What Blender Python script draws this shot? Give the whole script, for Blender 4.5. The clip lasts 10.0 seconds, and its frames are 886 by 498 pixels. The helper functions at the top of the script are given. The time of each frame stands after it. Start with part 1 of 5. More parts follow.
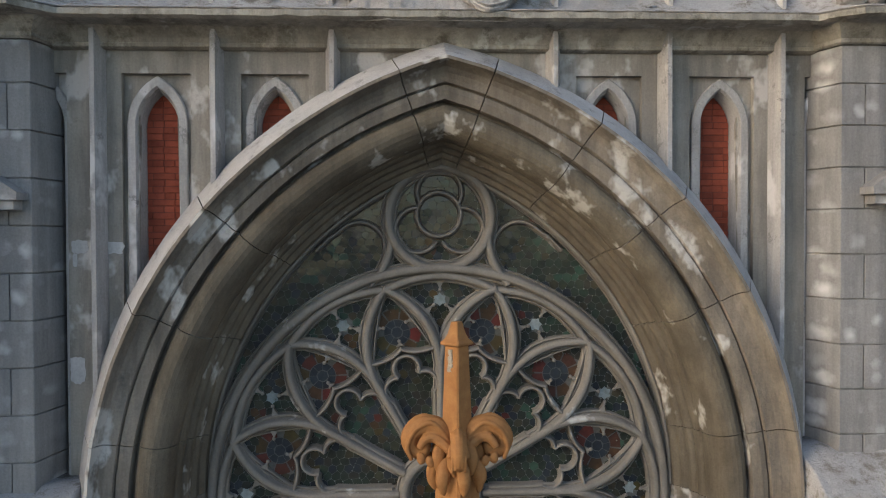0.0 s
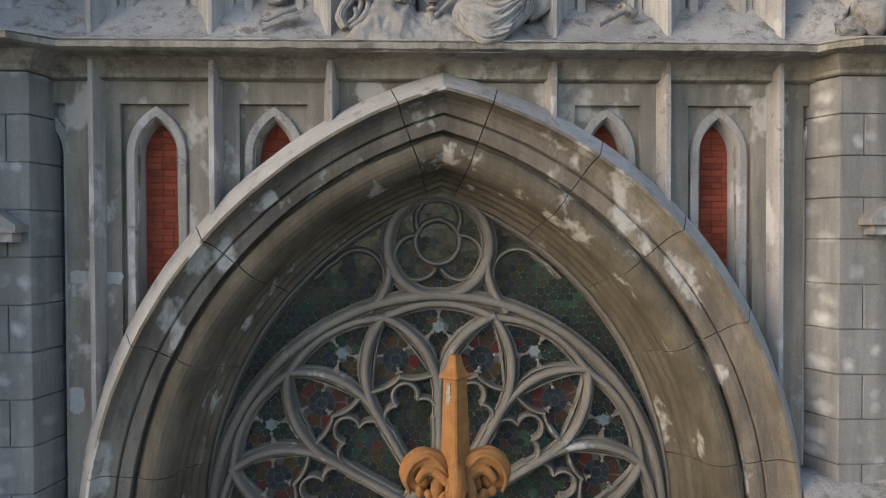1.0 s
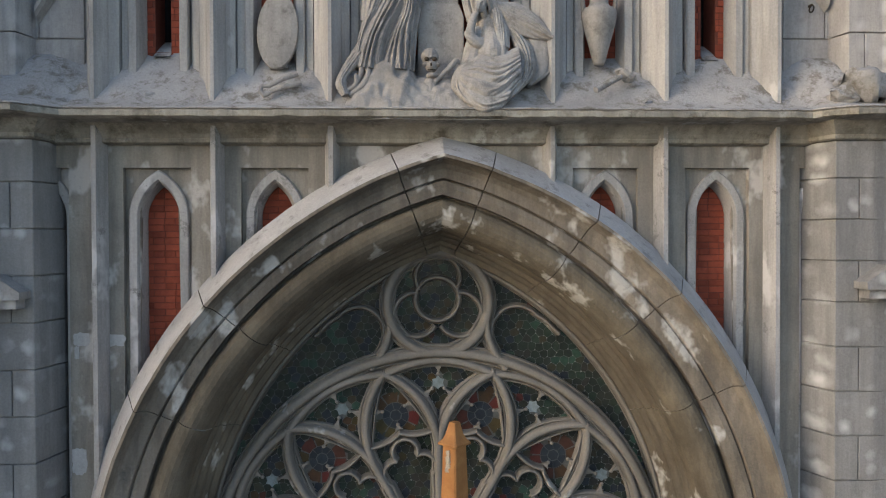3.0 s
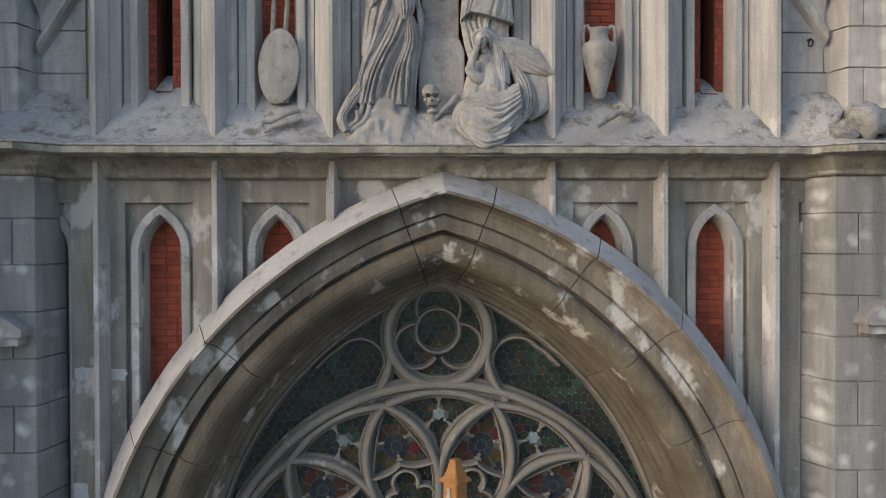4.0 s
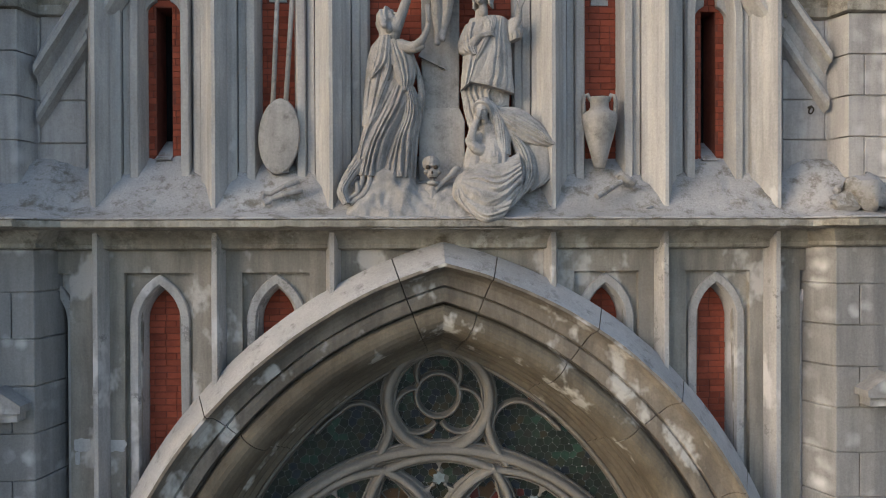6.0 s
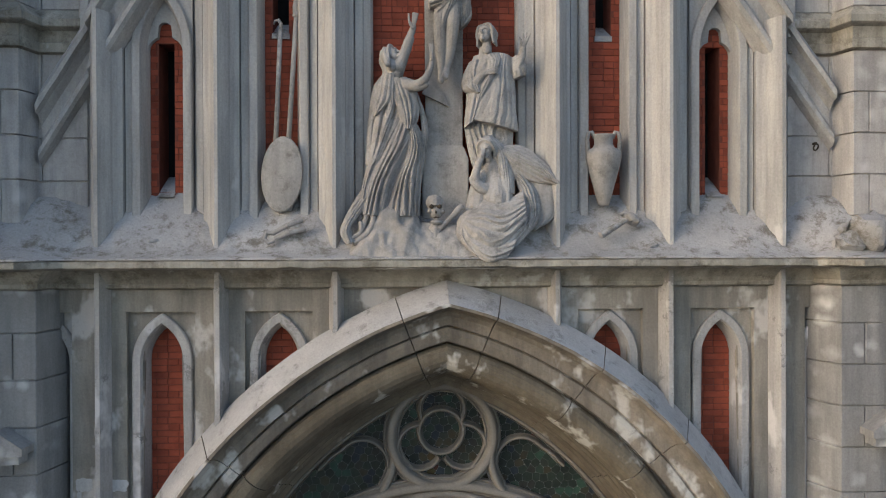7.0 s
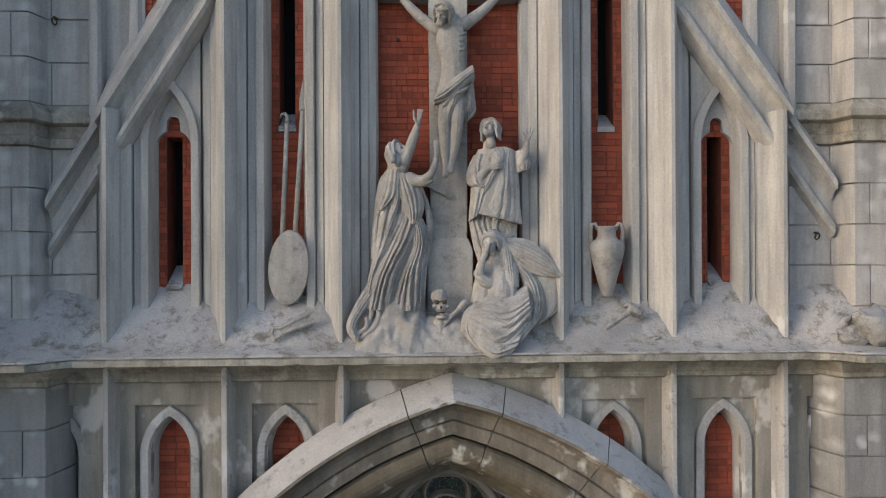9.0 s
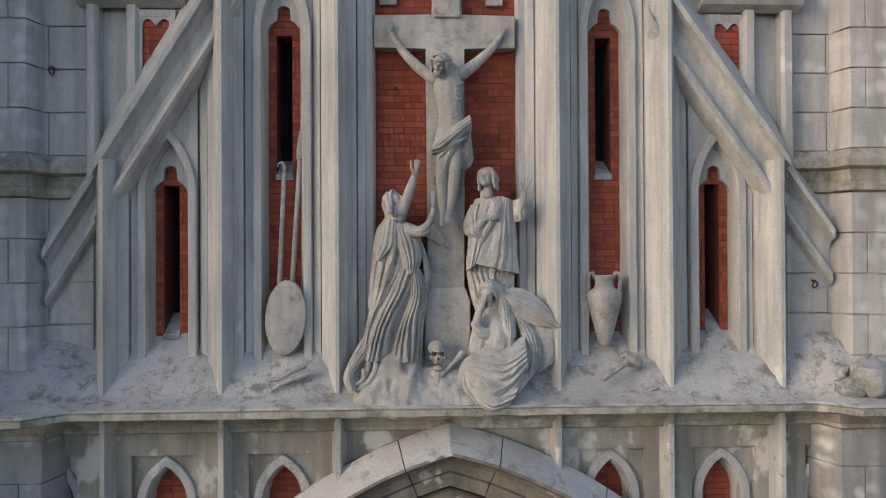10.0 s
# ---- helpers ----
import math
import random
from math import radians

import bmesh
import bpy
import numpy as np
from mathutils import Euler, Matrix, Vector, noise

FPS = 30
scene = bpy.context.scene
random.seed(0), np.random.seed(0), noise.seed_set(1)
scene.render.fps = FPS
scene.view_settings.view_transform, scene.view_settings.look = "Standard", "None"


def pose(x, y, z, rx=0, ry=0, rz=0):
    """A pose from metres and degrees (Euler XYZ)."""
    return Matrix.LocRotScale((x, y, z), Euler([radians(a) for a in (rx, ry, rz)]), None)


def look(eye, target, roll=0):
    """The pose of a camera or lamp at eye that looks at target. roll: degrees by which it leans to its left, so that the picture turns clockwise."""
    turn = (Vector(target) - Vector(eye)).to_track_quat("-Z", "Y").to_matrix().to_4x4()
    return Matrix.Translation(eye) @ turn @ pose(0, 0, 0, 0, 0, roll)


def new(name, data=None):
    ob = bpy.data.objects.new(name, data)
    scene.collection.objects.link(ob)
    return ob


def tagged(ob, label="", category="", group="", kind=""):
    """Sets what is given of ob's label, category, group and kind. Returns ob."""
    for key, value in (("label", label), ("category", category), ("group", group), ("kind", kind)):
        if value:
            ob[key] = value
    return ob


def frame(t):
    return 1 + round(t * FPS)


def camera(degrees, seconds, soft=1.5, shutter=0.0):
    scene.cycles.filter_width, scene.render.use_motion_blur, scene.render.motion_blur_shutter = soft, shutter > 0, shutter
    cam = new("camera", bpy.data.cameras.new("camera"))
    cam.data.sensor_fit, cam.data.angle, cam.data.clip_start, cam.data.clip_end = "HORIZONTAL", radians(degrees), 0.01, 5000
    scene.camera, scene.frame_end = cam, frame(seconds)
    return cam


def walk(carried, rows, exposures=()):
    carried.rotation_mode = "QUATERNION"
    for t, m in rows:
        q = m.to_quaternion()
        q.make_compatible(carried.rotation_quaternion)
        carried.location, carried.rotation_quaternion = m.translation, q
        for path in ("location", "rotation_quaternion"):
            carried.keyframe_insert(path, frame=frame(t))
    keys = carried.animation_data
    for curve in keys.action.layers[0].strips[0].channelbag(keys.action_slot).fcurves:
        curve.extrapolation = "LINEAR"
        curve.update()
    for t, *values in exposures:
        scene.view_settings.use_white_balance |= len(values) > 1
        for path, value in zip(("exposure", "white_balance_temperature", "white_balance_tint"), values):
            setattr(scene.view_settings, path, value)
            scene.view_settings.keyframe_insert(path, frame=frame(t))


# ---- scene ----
cam = camera(59.2, 10.0, 1.05)
PATH = [
    (0, (-0.446, -8.429, 11.774), (-0.355, -6.431, 11.735), -0.2),
    (0.5, (-0.432, -8.429, 11.945), (-0.343, -6.431, 11.905), -0.2),
    (1, (-0.417, -8.427, 12.108), (-0.329, -6.43, 12.068), -0.2),
    (1.5, (-0.385, -8.447, 12.293), (-0.3, -6.449, 12.25), -0.2),
    (2, (-0.398, -8.462, 12.451), (-0.311, -6.465, 12.412), -0.2),
    (2.5, (-0.407, -8.48, 12.605), (-0.319, -6.483, 12.569), -0.2),
    (4, (-0.428, -8.517, 13.119), (-0.338, -6.519, 13.093), -0.2),
    (4.5, (-0.423, -8.52, 13.317), (-0.334, -6.523, 13.291), -0.2),
    (5, (-0.42, -8.516, 13.484), (-0.329, -6.518, 13.465), -0.2),
    (5.5, (-0.423, -8.51, 13.667), (-0.332, -6.512, 13.649), -0.2),
    (7, (-0.482, -8.449, 14.268), (-0.388, -6.452, 14.254), -0.2),
    (7.5, (-0.514, -8.444, 14.506), (-0.42, -6.446, 14.493), -0.2),
    (8, (-0.552, -8.479, 14.749), (-0.455, -6.481, 14.74), -0.2),
    (8.5, (-0.527, -8.511, 14.971), (-0.438, -6.513, 14.971), -0.3),
    (9, (-0.505, -8.534, 15.206), (-0.418, -6.535, 15.213), -0.3),
    (9.5, (-0.486, -8.533, 15.48), (-0.398, -6.535, 15.488), -0.3),
    (10, (-0.476, -8.53, 15.723), (-0.388, -6.532, 15.739), -0.3),
]
walk(cam, [(t, look(eye, target, roll)) for t, eye, target, roll in PATH])

# ---- world, sun, exposure ----
world = bpy.data.worlds.new("world")
scene.world = world
world.use_nodes = True
sky = world.node_tree.nodes.new("ShaderNodeTexSky")
sky.sky_type, sky.sun_disc, sky.sun_elevation, sky.sun_rotation = "NISHITA", False, radians(20), radians(243)
world.node_tree.links.new(sky.outputs[0], world.node_tree.nodes["Background"].inputs[0])
world.node_tree.nodes["Background"].inputs[1].default_value = 0.178
sun = new("sun", bpy.data.lights.new("sun", "SUN"))
sun.data.energy, sun.data.angle, sun.data.color = 0.79, radians(30), (1.0, 0.87, 0.66)
sun.matrix_world = look((-16, -8.8, 20.2), (0, 0, 13))
scene.view_settings.exposure = 0.69


# ---- materials ----
def mat_base(name, rough=0.85):
    m = bpy.data.materials.new(name)
    m.use_nodes = True
    nt = m.node_tree
    b = nt.nodes["Principled BSDF"]
    b.inputs["Roughness"].default_value = rough
    b.inputs["Specular IOR Level"].default_value = 0.25
    return m, nt, b


def noise_node(nt, scale, detail=6, rough=0.6, stretch=None, offset=0.0):
    tc = nt.nodes.new("ShaderNodeNewGeometry")
    mp = nt.nodes.new("ShaderNodeMapping")
    mp.inputs["Location"].default_value = (offset, offset * 0.7, offset * 1.3)
    if stretch:
        mp.inputs["Scale"].default_value = stretch
    n = nt.nodes.new("ShaderNodeTexNoise")
    n.inputs["Scale"].default_value, n.inputs["Detail"].default_value, n.inputs["Roughness"].default_value = scale, detail, rough
    nt.links.new(tc.outputs["Position"], mp.inputs["Vector"])
    nt.links.new(mp.outputs[0], n.inputs["Vector"])
    return n.outputs["Fac"]


def ramp(nt, fac, stops):
    r = nt.nodes.new("ShaderNodeValToRGB")
    e = r.color_ramp.elements
    while len(e) < len(stops):
        e.new(0.5)
    for el, (p, c) in zip(e, stops):
        el.position, el.color = p, (*c, 1) if len(c) == 3 else c
    nt.links.new(fac, r.inputs[0])
    return r.outputs[0]


def mix(nt, fac, a, b, mode="MIX"):
    n = nt.nodes.new("ShaderNodeMix")
    n.data_type, n.blend_type = "RGBA", mode
    for sock, v in ((n.inputs[0], fac), (n.inputs[6], a), (n.inputs[7], b)):
        if isinstance(v, (int, float)):
            sock.default_value = v
        elif isinstance(v, tuple):
            sock.default_value = (*v, 1)
        else:
            nt.links.new(v, sock)
    return n.outputs[2]


def bump(nt, b, height, strength, dist):
    n = nt.nodes.new("ShaderNodeBump")
    n.inputs["Strength"].default_value, n.inputs["Distance"].default_value = strength, dist
    nt.links.new(height, n.inputs["Height"])
    nt.links.new(n.outputs[0], b.inputs["Normal"])


G0, G1 = (0, 0, 0), (1, 1, 1)


def stone(name, dark, light, patch=None, patch_at=0.62, streak=0.35, dirt=None, dirt_at=0.6, seed=0.0, bumpy=0.012, patch_scale=2.4, dabs=False, dirt_scale=3.4, dirt_soft=0.2):
    """Weathered rendered stone: broad tone, vertical rain streaks, fine grain, pale repair dabs and dark dirt."""
    m, nt, b = mat_base(name)
    col = mix(nt, ramp(nt, noise_node(nt, 0.9, 5, 0.6, None, seed), [(0.32, G0), (0.68, G1)]), dark, light)
    streaks = ramp(nt, noise_node(nt, 3.0, 4, 0.65, (2.2, 2.2, 0.22), seed + 3), [(0.38, (0.62, 0.62, 0.63)), (0.62, (1.08, 1.07, 1.05))])
    col = mix(nt, streak, col, mix(nt, 1.0, col, streaks, "MULTIPLY"))
    grain = noise_node(nt, 38, 8, 0.75, None, seed + 1)
    col = mix(nt, 0.5, col, mix(nt, 1.0, col, ramp(nt, grain, [(0.3, (0.66, 0.66, 0.66)), (0.7, (1.25, 1.25, 1.25))]), "MULTIPLY"))
    if patch and dabs:
        geo = nt.nodes.new("ShaderNodeNewGeometry")
        mp = nt.nodes.new("ShaderNodeMapping")
        mp.inputs["Scale"].default_value = (4.3, 1.6, 4.05)
        wob = nt.nodes.new("ShaderNodeVectorMath")
        wob.operation = "MULTIPLY_ADD"
        wn = nt.nodes.new("ShaderNodeTexNoise")
        wn.inputs["Scale"].default_value, wn.inputs["Detail"].default_value = 7, 4
        nt.links.new(geo.outputs["Position"], wn.inputs["Vector"])
        nt.links.new(wn.outputs["Color"], wob.inputs[0])
        wob.inputs[1].default_value = (0.13, 0.13, 0.13)
        nt.links.new(geo.outputs["Position"], wob.inputs[2])
        nt.links.new(wob.outputs[0], mp.inputs["Vector"])
        vo = nt.nodes.new("ShaderNodeTexVoronoi")
        vo.inputs["Scale"].default_value, vo.inputs["Randomness"].default_value = patch_scale, 0.55
        nt.links.new(mp.outputs[0], vo.inputs["Vector"])
        pf = ramp(nt, vo.outputs["Distance"], [(patch_at - 0.3, (0.95, 0.95, 0.95)), (patch_at, G0)])
        pf = mix(nt, 1.0, pf, ramp(nt, noise_node(nt, 1.5, 3, 0.6, None, seed + 5), [(0.34, (0.15, 0.15, 0.15)), (0.56, (1.0, 1.0, 1.0))]), "MULTIPLY")
        col = mix(nt, pf, col, patch)
    elif patch:
        pf = ramp(nt, noise_node(nt, patch_scale, 4, 0.6, (1, 1, 0.7), seed + 7), [(patch_at, G0), (patch_at + 0.06, G1)])
        col = mix(nt, pf, col, mix(nt, 0.35, patch, ramp(nt, grain, [(0.3, tuple(c * 0.7 for c in patch)), (0.7, patch)])))
    if dirt:
        df = ramp(nt, noise_node(nt, dirt_scale, 10, 0.78, None, seed + 11), [(dirt_at, G0), (dirt_at + dirt_soft, G1)])
        col = mix(nt, df, col, dirt)
    nt.links.new(col, b.inputs["Base Color"])
    bump(nt, b, noise_node(nt, 22, 9, 0.7, None, seed + 2), 0.55, bumpy)
    return m


STONE_LOW = stone("weathered grey stone", (0.215, 0.196, 0.172), (0.355, 0.325, 0.292), (0.510, 0.480, 0.460), 0.555, 0.7, (0.125, 0.112, 0.096), 0.58, 0.0, 0.016, 1.7)
PALE = stone("pale lime-washed stone", (0.330, 0.315, 0.308), (0.450, 0.430, 0.424), (0.550, 0.530, 0.532), 0.58, 0.6, (0.230, 0.220, 0.215), 0.55, 41.0, 0.01, 1.6, False, 1.1, 0.03)
STAINED = stone("stained cornice stone", (0.250, 0.228, 0.195), (0.390, 0.362, 0.318), (0.470, 0.450, 0.420), 0.62, 0.7, (0.125, 0.108, 0.085), 0.50, 45.0, 0.022, 2.2, False, 2.6, 0.14)
STONE_TOWER = stone("dabbed ashlar stone", (0.225, 0.217, 0.216), (0.304, 0.293, 0.292), (0.600, 0.585, 0.595), 0.44, 0.5, (0.180, 0.170, 0.172), 0.66, 5.0, 0.014, 1.0, True)
STONE_ARCH = stone("arch stone", (0.155, 0.132, 0.108), (0.287, 0.249, 0.211), (0.525, 0.500, 0.474), 0.57, 0.75, (0.100, 0.092, 0.084), 0.54, 9.0, 0.016, 1.7)
# browner copy of the arch stone, darkened for the shade under the arch
STONE_BARE_SHADED = stone("bare brown moulding stone with painted shade", (0.109, 0.089, 0.066), (0.206, 0.175, 0.134), (0.500, 0.470, 0.430), 0.60, 0.6, (0.070, 0.060, 0.048), 0.56, 9.0, 0.016, 1.9)
STONE_UP = stone("pale rendered stone", (0.375, 0.358, 0.346), (0.455, 0.436, 0.424), (0.505, 0.486, 0.474), 0.66, 0.6, (0.270, 0.260, 0.261), 0.68, 13.0, 0.012)
STONE_UPTOWER = stone("pale ashlar stone", (0.343, 0.326, 0.318), (0.442, 0.418, 0.409), (0.510, 0.490, 0.492), 0.40, 0.6, (0.263, 0.250, 0.249), 0.68, 17.0, 0.014, 0.9, True)
STATUE = stone("carved statue stone", (0.265, 0.245, 0.233), (0.420, 0.395, 0.379), None, 0.6, 0.5, (0.150, 0.140, 0.132), 0.50, 21.0, 0.010, 2.4, False, 5.0, 0.2)
SILL = stone("dusty crumbling sill", (0.310, 0.295, 0.291), (0.440, 0.425, 0.425), None, 0.6, 0.1, (0.185, 0.168, 0.145), 0.505, 25.0, 0.05, 2.4, False, 4.2, 0.11)
LEDGE = stone("dusty arch back", (0.360, 0.345, 0.339), (0.500, 0.480, 0.480), None, 0.6, 0.15, (0.160, 0.150, 0.140), 0.54, 33.0, 0.035, 2.4, False, 4.0, 0.17)
TRACERY = stone("tracery stone", (0.180, 0.163, 0.143), (0.277, 0.251, 0.226), (0.520, 0.500, 0.477), 0.67, 0.3, (0.130, 0.120, 0.108), 0.66, 29.0, 0.006)

SMEAR = stone("pale repair plaster", (0.400, 0.390, 0.393), (0.500, 0.490, 0.497), None, 0.6, 0.3, (0.300, 0.290, 0.290), 0.56, 51.0, 0.004)

def simple(name, a, b_col, scale=8, rough=0.8, bumpy=0.004, rand=0.0):
    m, nt, b = mat_base(name, rough)
    col = mix(nt, ramp(nt, noise_node(nt, scale, 8, 0.7), [(0.3, G0), (0.7, G1)]), a, b_col)
    if rand:
        oi = nt.nodes.new("ShaderNodeObjectInfo")
        gi = nt.nodes.new("ShaderNodeNewGeometry")
        s = nt.nodes.new("ShaderNodeMath")
        s.operation = "ADD"
        nt.links.new(oi.outputs["Random"], s.inputs[0])
        nt.links.new(gi.outputs["Random Per Island"], s.inputs[1])
        f = nt.nodes.new("ShaderNodeMath")
        f.operation = "FRACT"
        nt.links.new(s.outputs[0], f.inputs[0])
        col = mix(nt, 1.0, col, ramp(nt, f.outputs[0], [(0.0, (1 - rand,) * 3), (1.0, (1 + rand,) * 3)]), "MULTIPLY")
    nt.links.new(col, b.inputs["Base Color"])
    if bumpy:
        bump(nt, b, noise_node(nt, 45, 8, 0.7), 0.5, bumpy)
    return m


BRICK = simple("red painted brick", (0.20, 0.045, 0.026), (0.30, 0.072, 0.04), 7, 0.8, 0.006, 0.22)
MORTAR = simple("dark brick joint", (0.13, 0.042, 0.029), (0.185, 0.058, 0.04), 12, 0.9, 0.004)
TERRACOTTA = simple("ochre terracotta", (0.25, 0.108, 0.036), (0.38, 0.178, 0.065), 9, 0.75, 0.008)
BARE = simple("bare plaster chip", (0.30, 0.25, 0.19), (0.42, 0.37, 0.31), 20, 0.85)
LEAD = simple("lead came", (0.07, 0.073, 0.07), (0.13, 0.135, 0.13), 30, 0.6, 0.002)
SOLDER = simple("pale solder", (0.2, 0.205, 0.2), (0.32, 0.325, 0.32), 30, 0.5, 0)
# near-black colour that stands in for shade in the openings
DARK = simple("painted interior shade", (0.006, 0.006, 0.007), (0.012, 0.012, 0.013), 4, 0.9, 0)
IRON = simple("rusty iron", (0.03, 0.025, 0.02), (0.07, 0.05, 0.035), 30, 0.7)
PAVING = simple("worn grey paving", (0.09, 0.088, 0.085), (0.14, 0.135, 0.13), 2, 0.9)


def glass(name, stops, rough=0.12):
    m, nt, b = mat_base(name, rough)
    oi = nt.nodes.new("ShaderNodeObjectInfo")
    gi = nt.nodes.new("ShaderNodeNewGeometry")
    s = nt.nodes.new("ShaderNodeMath")
    s.operation = "ADD"
    nt.links.new(oi.outputs["Random"], s.inputs[0])
    nt.links.new(gi.outputs["Random Per Island"], s.inputs[1])
    f = nt.nodes.new("ShaderNodeMath")
    f.operation = "FRACT"
    nt.links.new(s.outputs[0], f.inputs[0])
    col = ramp(nt, f.outputs[0], stops)
    col = mix(nt, 0.6, col, mix(nt, 1.0, col, ramp(nt, noise_node(nt, 14, 4), [(0.3, (0.5, 0.5, 0.5)), (0.7, (1.4, 1.4, 1.4))]), "MULTIPLY"))
    nt.links.new(col, b.inputs["Base Color"])
    b.inputs["Specular IOR Level"].default_value = 0.5
    bump(nt, b, noise_node(nt, 9, 3), 0.35, 0.01)
    return m


GLASS = glass("stained glass", [(0, (0.020, 0.024, 0.021)), (0.3, (0.026, 0.036, 0.028)), (0.55, (0.036, 0.034, 0.030)), (0.75, (0.028, 0.046, 0.034)), (0.9, (0.055, 0.044, 0.028)), (1, (0.040, 0.062, 0.046))])
GLASS_RED = glass("red and amber glass", [(0, (0.11, 0.022, 0.02)), (0.4, (0.07, 0.032, 0.022)), (0.7, (0.065, 0.055, 0.022)), (1, (0.08, 0.042, 0.024))])
GLASS_BLUE = glass("blue grey glass", [(0, (0.02, 0.024, 0.032)), (1, (0.035, 0.045, 0.055))])
GLASS_PALE = glass("pale glass", [(0, (0.20, 0.24, 0.25)), (1, (0.30, 0.34, 0.35))])
GLASS_GREEN = glass("green glass", [(0, (0.024, 0.05, 0.038)), (1, (0.05, 0.095, 0.07))])


# ---- mesh helpers ----
def part(name, bm, material, parent=None, label="", smooth=False):
    bmesh.ops.recalc_face_normals(bm, faces=bm.faces)
    me = bpy.data.meshes.new(name)
    bm.to_mesh(me)
    bm.free()
    me.materials.append(material)
    if smooth:
        me.shade_smooth()
    ob = new(name, me)
    if parent:
        ob.parent = parent
    if label:
        ob["label"] = label
    return ob


def thing(name, label, category, group="", kind="", at=(0, 0, 0)):
    ob = new(name)
    ob.location = at
    ob.empty_display_size = 0.1
    return tagged(ob, label, category, group, kind)


def facade(u, v, w):
    return Vector((u, w, v))


def plan(u, v, w):
    return Vector((u, v, w))


def sweep(bm, pts, prof, place=facade, closed=False, ring=True):
    """Carries a profile [(sideways, out)] along a plane path [(u, v)] with mitred corners."""
    n = len(pts)
    rows = []
    for i in range(n):
        a, p, c = pts[i - 1 if i or closed else 0], pts[i], pts[(i + 1) % n if closed or i < n - 1 else i]
        d0, d1 = Vector(p) - Vector(a), Vector(c) - Vector(p)
        d0 = d0.normalized() if d0.length > 1e-9 else d1.normalized()
        d1 = d1.normalized() if d1.length > 1e-9 else d0
        nrm = Vector((-d0.y - d1.y, d0.x + d1.x))
        nrm = nrm.normalized() if nrm.length > 1e-6 else Vector((-d0.y, d0.x))
        k = min(2.2, 1 / max(0.3, nrm.dot(Vector((-d0.y, d0.x)))))
        rows.append([bm.verts.new(place(p[0] + nrm.x * s * k, p[1] + nrm.y * s * k, o)) for s, o in prof])
    m = len(prof)
    for i in range(n if closed else n - 1):
        r, q = rows[i], rows[(i + 1) % n]
        for j in range(m if ring else m - 1):
            bm.faces.new((r[j], r[(j + 1) % m], q[(j + 1) % m], q[j]))
    if not closed and ring:
        bm.faces.new(rows[0])
        bm.faces.new(rows[-1][::-1])


def prism(bm, poly, z0, z1, place=plan):
    lo = [bm.verts.new(place(x, y, z0)) for x, y in poly]
    hi = [bm.verts.new(place(x, y, z1)) for x, y in poly]
    n = len(poly)
    for i in range(n):
        bm.faces.new((lo[i], lo[(i + 1) % n], hi[(i + 1) % n], hi[i]))
    bm.faces.new(lo[::-1])
    bm.faces.new(hi)


def box(bm, x0, x1, y0, y1, z0, z1):
    prism(bm, [(x0, y0), (x1, y0), (x1, y1), (x0, y1)], z0, z1)


def slab(bm, xs, lo, hi, y0, y1):
    """An upright slab whose lower and upper edges are curves."""
    rings = []
    for x in xs:
        a, b = lo(x), hi(x)
        b = max(b, a + 0.002)
        rings.append([bm.verts.new((x, y0, a)), bm.verts.new((x, y0, b)), bm.verts.new((x, y1, b)), bm.verts.new((x, y1, a))])
    for r, q in zip(rings, rings[1:]):
        for j in range(4):
            bm.faces.new((r[j], r[(j + 1) % 4], q[(j + 1) % 4], q[j]))
    bm.faces.new(rings[0])
    bm.faces.new(rings[-1][::-1])


def span(a, b, n):
    return [a + (b - a) * i / n for i in range(n + 1)]


def gothic(xc, hw, zb, zs, za, n=12):
    """A pointed-arch path: up one side, over the point and down the other."""
    h = za - zs
    R = (h * h + hw * hw) / (2 * hw)
    end = math.asin(min(1, h / R))
    left = [(xc - hw, zb)] + [(xc - hw + R - R * math.cos(end * i / n), zs + R * math.sin(end * i / n)) for i in range(n + 1)]
    return left + [(2 * xc - x, z) for x, z in left[-2::-1]]


def gothic_z(x, xc, hw, zs, za):
    h = za - zs
    R = (h * h + hw * hw) / (2 * hw)
    d = R - hw + abs(x - xc)
    return zs + math.sqrt(max(0, R * R - d * d)) if abs(x - xc) < hw else zs


def arc(cx, cz, r, a0, a1, n=14):
    return [(cx + r * math.cos(radians(a0 + (a1 - a0) * i / n)), cz + r * math.sin(radians(a0 + (a1 - a0) * i / n))) for i in range(n + 1)]


def bez(a, c, b, n=10):
    return [((1 - t) ** 2 * a[0] + 2 * t * (1 - t) * c[0] + t * t * b[0], (1 - t) ** 2 * a[1] + 2 * t * (1 - t) * c[1] + t * t * b[1]) for t in span(0, 1, n)]


def tube(bm, pts, radii, sides=10, squash=(1, 1)):
    """A tapered limb through 3D points."""
    rings = []
    pts = [Vector(p) for p in pts]
    for i, p in enumerate(pts):
        d = (pts[min(i + 1, len(pts) - 1)] - pts[max(i - 1, 0)]).normalized()
        u = d.cross(Vector((0, 1, 0.01))).normalized()
        v = d.cross(u).normalized()
        r = radii[i]
        rings.append([bm.verts.new(p + u * r * squash[0] * math.cos(2 * math.pi * k / sides) + v * r * squash[1] * math.sin(2 * math.pi * k / sides)) for k in range(sides)])
    for r, q in zip(rings, rings[1:]):
        for k in range(sides):
            bm.faces.new((r[k], r[(k + 1) % sides], q[(k + 1) % sides], q[k]))
    bm.faces.new(rings[0][::-1])
    bm.faces.new(rings[-1])


